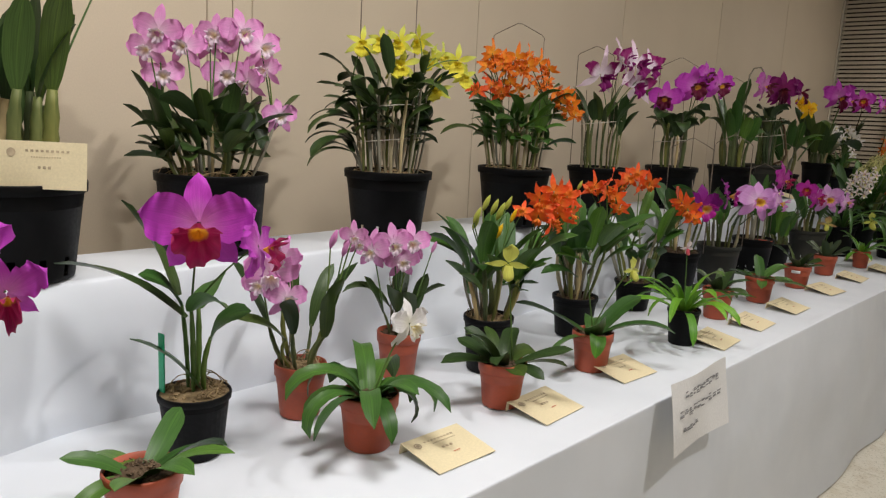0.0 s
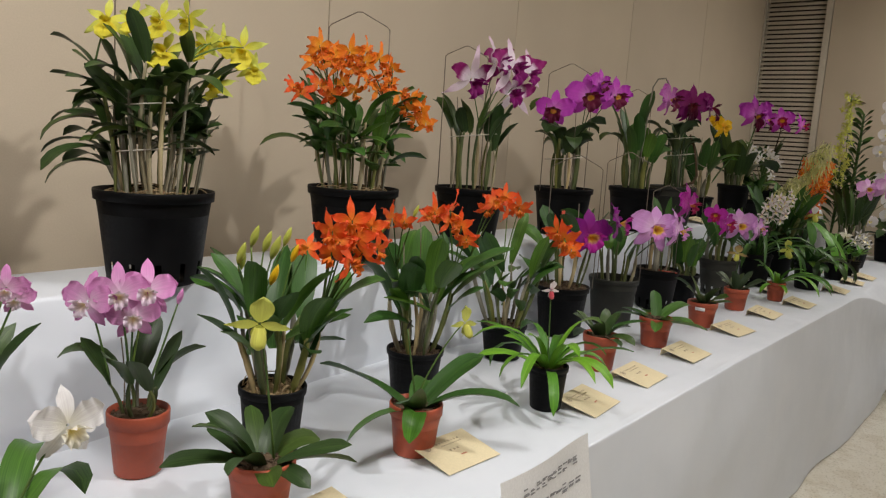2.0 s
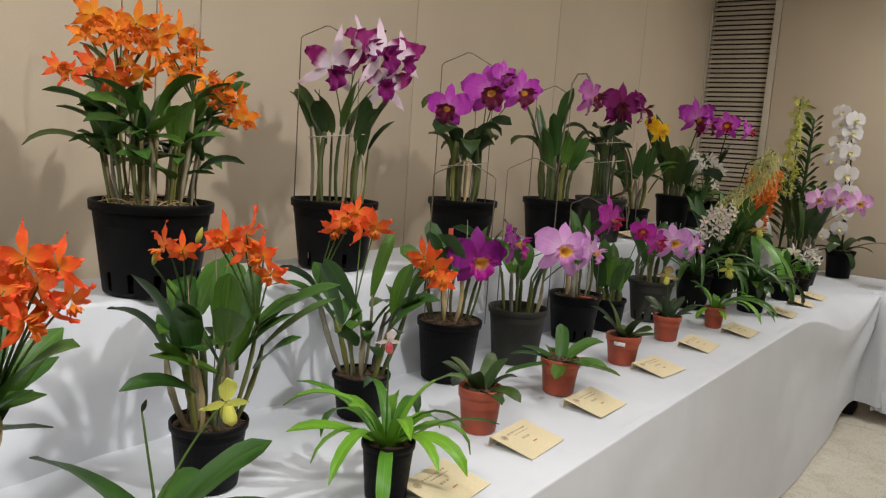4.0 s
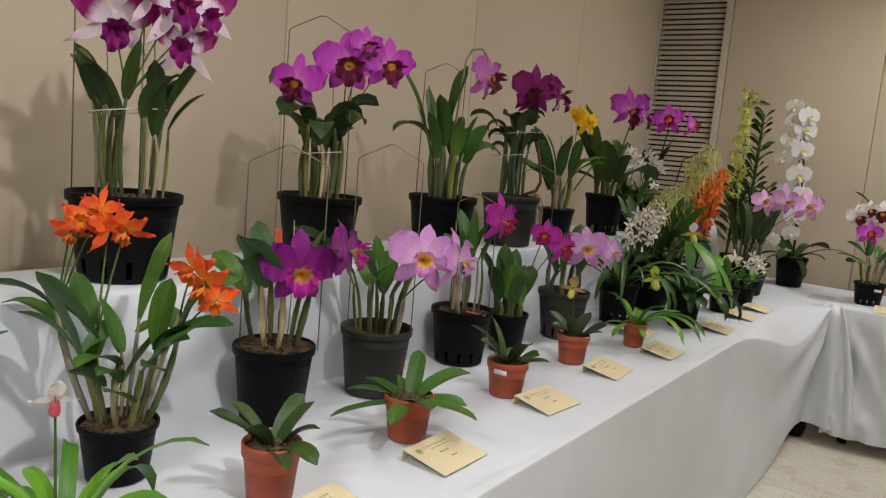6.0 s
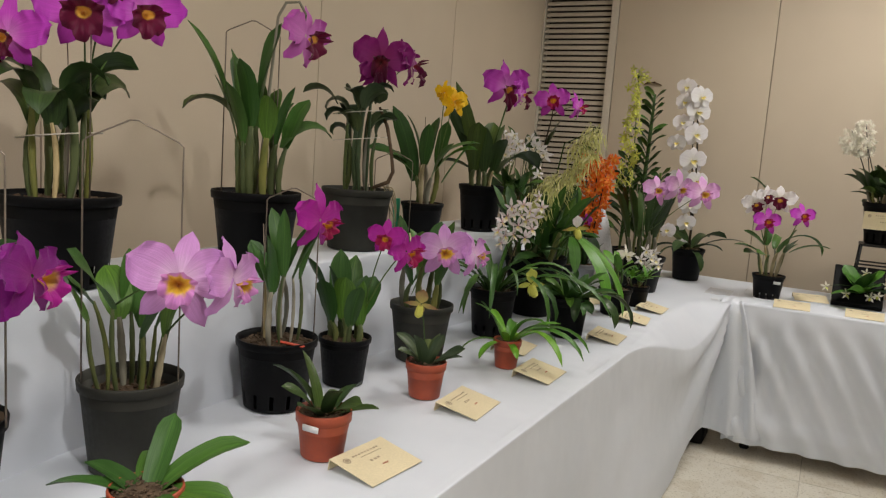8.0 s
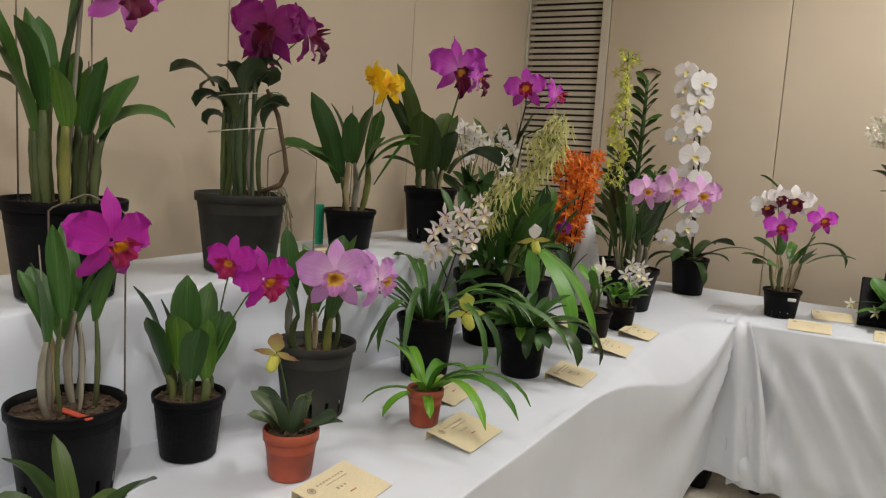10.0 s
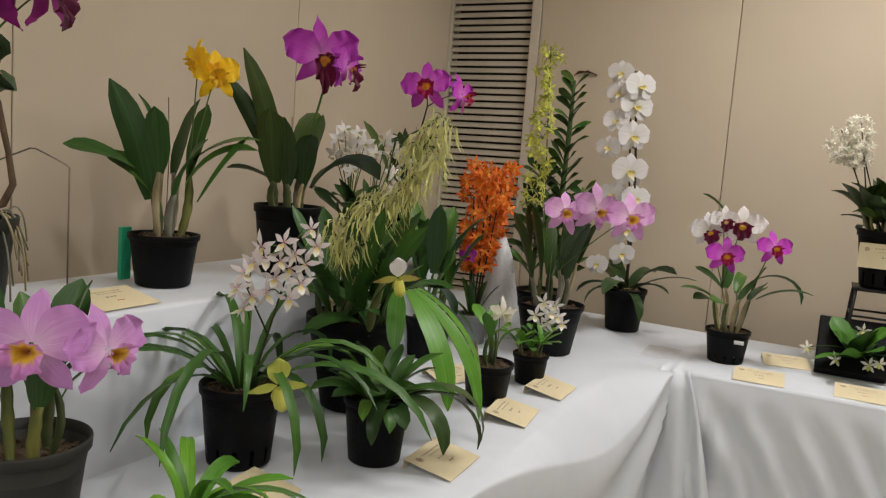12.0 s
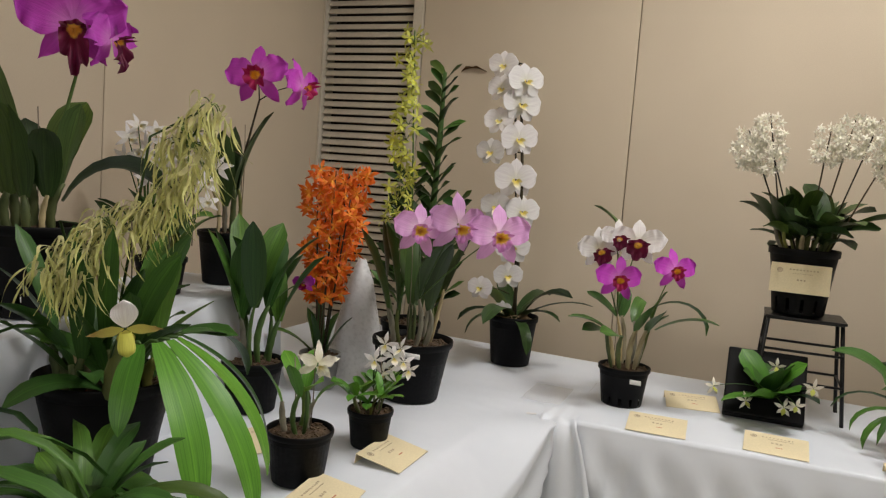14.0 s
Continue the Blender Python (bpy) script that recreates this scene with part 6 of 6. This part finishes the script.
# ---- cards and notice ----
def card(x, y, z, turn, label="cream name card with a round seal, propped up"):
    """A folded card: its front slopes back, with a seal and lines of faint print."""
    ob = thing("name_card", (x, y, z), label, "name card", "name cards")
    ob.rotation_euler[2] = radians(turn)
    tilt = Matrix.Translation((0, -0.055, 0.0015)) @ Matrix.Rotation(radians(11), 4, "X")
    bm = bmesh.new()
    box(bm, -0.078, 0.078, 0, 0.11, 0, 0.0012)
    bm.transform(tilt)
    part("front", bm, CARD, ob, smooth=False)
    bm = bmesh.new()
    box(bm, -0.078, 0.078, -0.0006, 0.0006, -0.0215, 0)
    bm.transform(tilt @ Matrix.Translation((0, 0.1095, 0.0005)) @ Matrix.Rotation(radians(-4), 4, "X"))
    part("back", bm, CARD, ob, smooth=False)
    bm = bmesh.new()
    bmesh.ops.create_circle(bm, cap_ends=False, segments=20, radius=0.0085)
    ring = bmesh.ops.extrude_edge_only(bm, edges=bm.edges[:])
    bmesh.ops.scale(bm, verts=[v for v in ring["geom"] if isinstance(v, bmesh.types.BMVert)], vec=(0.68, 0.68, 1))
    bmesh.ops.create_circle(bm, cap_ends=True, segments=12, radius=0.0045)
    bm.transform(tilt @ Matrix.Translation((-0.055, 0.085, 0.0022)))
    part("seal", bm, INK, ob, smooth=False)
    rng = random.Random(int(x * 1000 + y * 100))
    bm = bmesh.new()
    for cx, cy, n, w, h in ((-0.035, 0.087, 9, 0.006, 0.0042), (-0.02, 0.078, 14, 0.003, 0.002), (-0.012, 0.058, 3, 0.007, 0.0055)):
        for k in range(n):
            box(bm, cx + k * w * 1.5, cx + k * w * 1.5 + w * rng.uniform(0.6, 1.0), cy, cy + h, 0.0016, 0.002)
    bm.transform(tilt)
    part("print", bm, INK, ob, smooth=False)
    bm = bmesh.new()
    for k in range(3):
        box(bm, 0.0 + k * 0.006, 0.004 + k * 0.006, 0.038, 0.041, 0.0016, 0.002)
    bm.transform(tilt)
    part("print", bm, REDINK, ob, smooth=False)


for x, y, turn in ((-0.90, 1.04, 88), (-0.905, 1.375, 92), (-0.92, 1.755, 86), (-0.88, 2.25, 94), (-0.885, 2.57, 92), (-0.885, 2.93, 89), (-0.89, 3.41, 84), (-0.895, 3.835, 92), (-0.85, 4.215, 90), (-1.02, 4.44, 95),
                   (-0.815, 4.80, 92), (-0.81, 5.19, 96), (-0.80, 5.47, 90)):
    card(x, y, T, turn)
card(-1.08, 5.40, T, 60)
card(-1.43, 4.47, S, 90)
card(-0.28, 6.05, T + 0.003, 2)
card(0.02, 6.06, T + 0.003, -2)
card(0.34, 5.99, T + 0.003, 0)
card(-0.21, 6.36, T + 0.003, 10)


def hung_card(place, tilt, turn, label, wide=0.155):
    ob = thing("name_card", place, label, "name card", "name cards")
    ob.rotation_euler = (radians(tilt), 0, radians(turn))
    bm = bmesh.new()
    box(bm, -wide / 2, wide / 2, -0.0006, 0.0006, 0, 0.085)
    part("front", bm, CARD, ob, smooth=False)
    bm = bmesh.new()
    for cx, cz, n, w, h in ((-0.03, 0.066, 9, 0.006, 0.004), (-0.02, 0.056, 12, 0.003, 0.002), (-0.008, 0.036, 3, 0.006, 0.005)):
        for k in range(n):
            box(bm, cx + k * w * 1.5, cx + k * w * 1.5 + w * 0.8, -0.0012, -0.0008, cz, cz + h)
    bmesh.ops.create_circle(bm, cap_ends=True, segments=16, radius=0.008, matrix=Matrix.Translation((-0.055, -0.0012, 0.064)) @ Matrix.Rotation(radians(90), 4, "X"))
    part("print", bm, INK, ob, smooth=False)


hung_card((0.05, 6.352, T + 0.385), -8, -4, "cream name card propped against the pot on a stand", 0.16)
hung_card((-1.436, 0.512, S + 0.184), -6, 45, "cream name card leaning on a black pot rim")

notice = thing("paper_notice", (-0.735, 1.80, 0.772), "white printed paper notice taped to the tablecloth front", "notice")
bm = bmesh.new()
cols, rows_n = 9, 7
grid = [[bm.verts.new((0.004 + 0.02 * s + 0.006 * math.sin(u * 5 + s * 2), -0.165 + 0.335 * u, -0.178 * s)) for s in (k / (rows_n - 1) for k in range(rows_n))] for u in (k / (cols - 1) for k in range(cols))]
for i in range(cols - 1):
    for k in range(rows_n - 1):
        bm.faces.new((grid[i][k], grid[i][k + 1], grid[i + 1][k + 1], grid[i + 1][k]))
part("sheet", bm, PAPER, notice)
rng = random.Random(5)
for zz, y0, n, w, h in ((-0.030, -0.10, 10, 0.020, 0.020), (-0.072, -0.13, 10, 0.024, 0.024), (-0.118, -0.11, 5, 0.018, 0.014)):
    bm = bmesh.new()
    for k in range(n):
        y = y0 + k * w * 1.12
        for j in range(4):
            a = rng.uniform(0, h * 0.8)
            u, s = (y + 0.165) / 0.335, (a - zz) / 0.178
            x = 0.0055 + 0.02 * s + 0.006 * math.sin(u * 5 + s * 2)
            box(bm, x, x + 0.0006, y, y + w * rng.uniform(0.4, 0.9), zz - a - 0.003, zz - a)
    part("printed_line", bm, GREYINK, notice, "blurred grey printed line", smooth=False)

# a strip of clear plastic on the cloth where the tables meet
strip = thing("plastic_sleeve", (-0.62, 6.18, T + 0.003), "clear crumpled plastic sleeve lying on the cloth", "plastic sleeve")
bm = bmesh.new()
grid = [[bm.verts.new((-0.06 + 0.12 * u, -0.09 + 0.2 * v, 0.006 + 0.006 * noise.noise(Vector((u * 4, v * 4, 2))))) for v in (k / 6 for k in range(7))] for u in (k / 5 for k in range(6))]
for i in range(5):
    for k in range(6):
        bm.faces.new((grid[i][k], grid[i + 1][k], grid[i + 1][k + 1], grid[i][k + 1]))
part("sheet", bm, CLEAR, strip)

dried = thing("dried_leaf", (-1.25, Y_WALL - 0.004, 1.83), "small brown dried leaf caught on the end wall", "leaf")
bm = bmesh.new()
blade(bm, spine((0.06, -0.004, 0.0), 180, 25, 0.12, 60), 0.035, azimuth=180, wave=0.2)
part("blade", bm, leaf_mat("brown_dried_leaf", (0.05, 0.03, 0.015), (0.14, 0.07, 0.03), 0.8), dried)

scrap = thing("paper_scrap", (-0.615, 5.985, T + 0.001), "tiny torn scrap of white paper on the cloth", "paper scrap")
bm = bmesh.new()
box(bm, -0.014, 0.014, -0.006, 0.006, 0.0, 0.0012)
bmesh.ops.rotate(bm, verts=bm.verts, cent=(0, 0, 0), matrix=Matrix.Rotation(radians(25), 3, "Z"))
part("sheet", bm, PAPER, scrap, smooth=False)
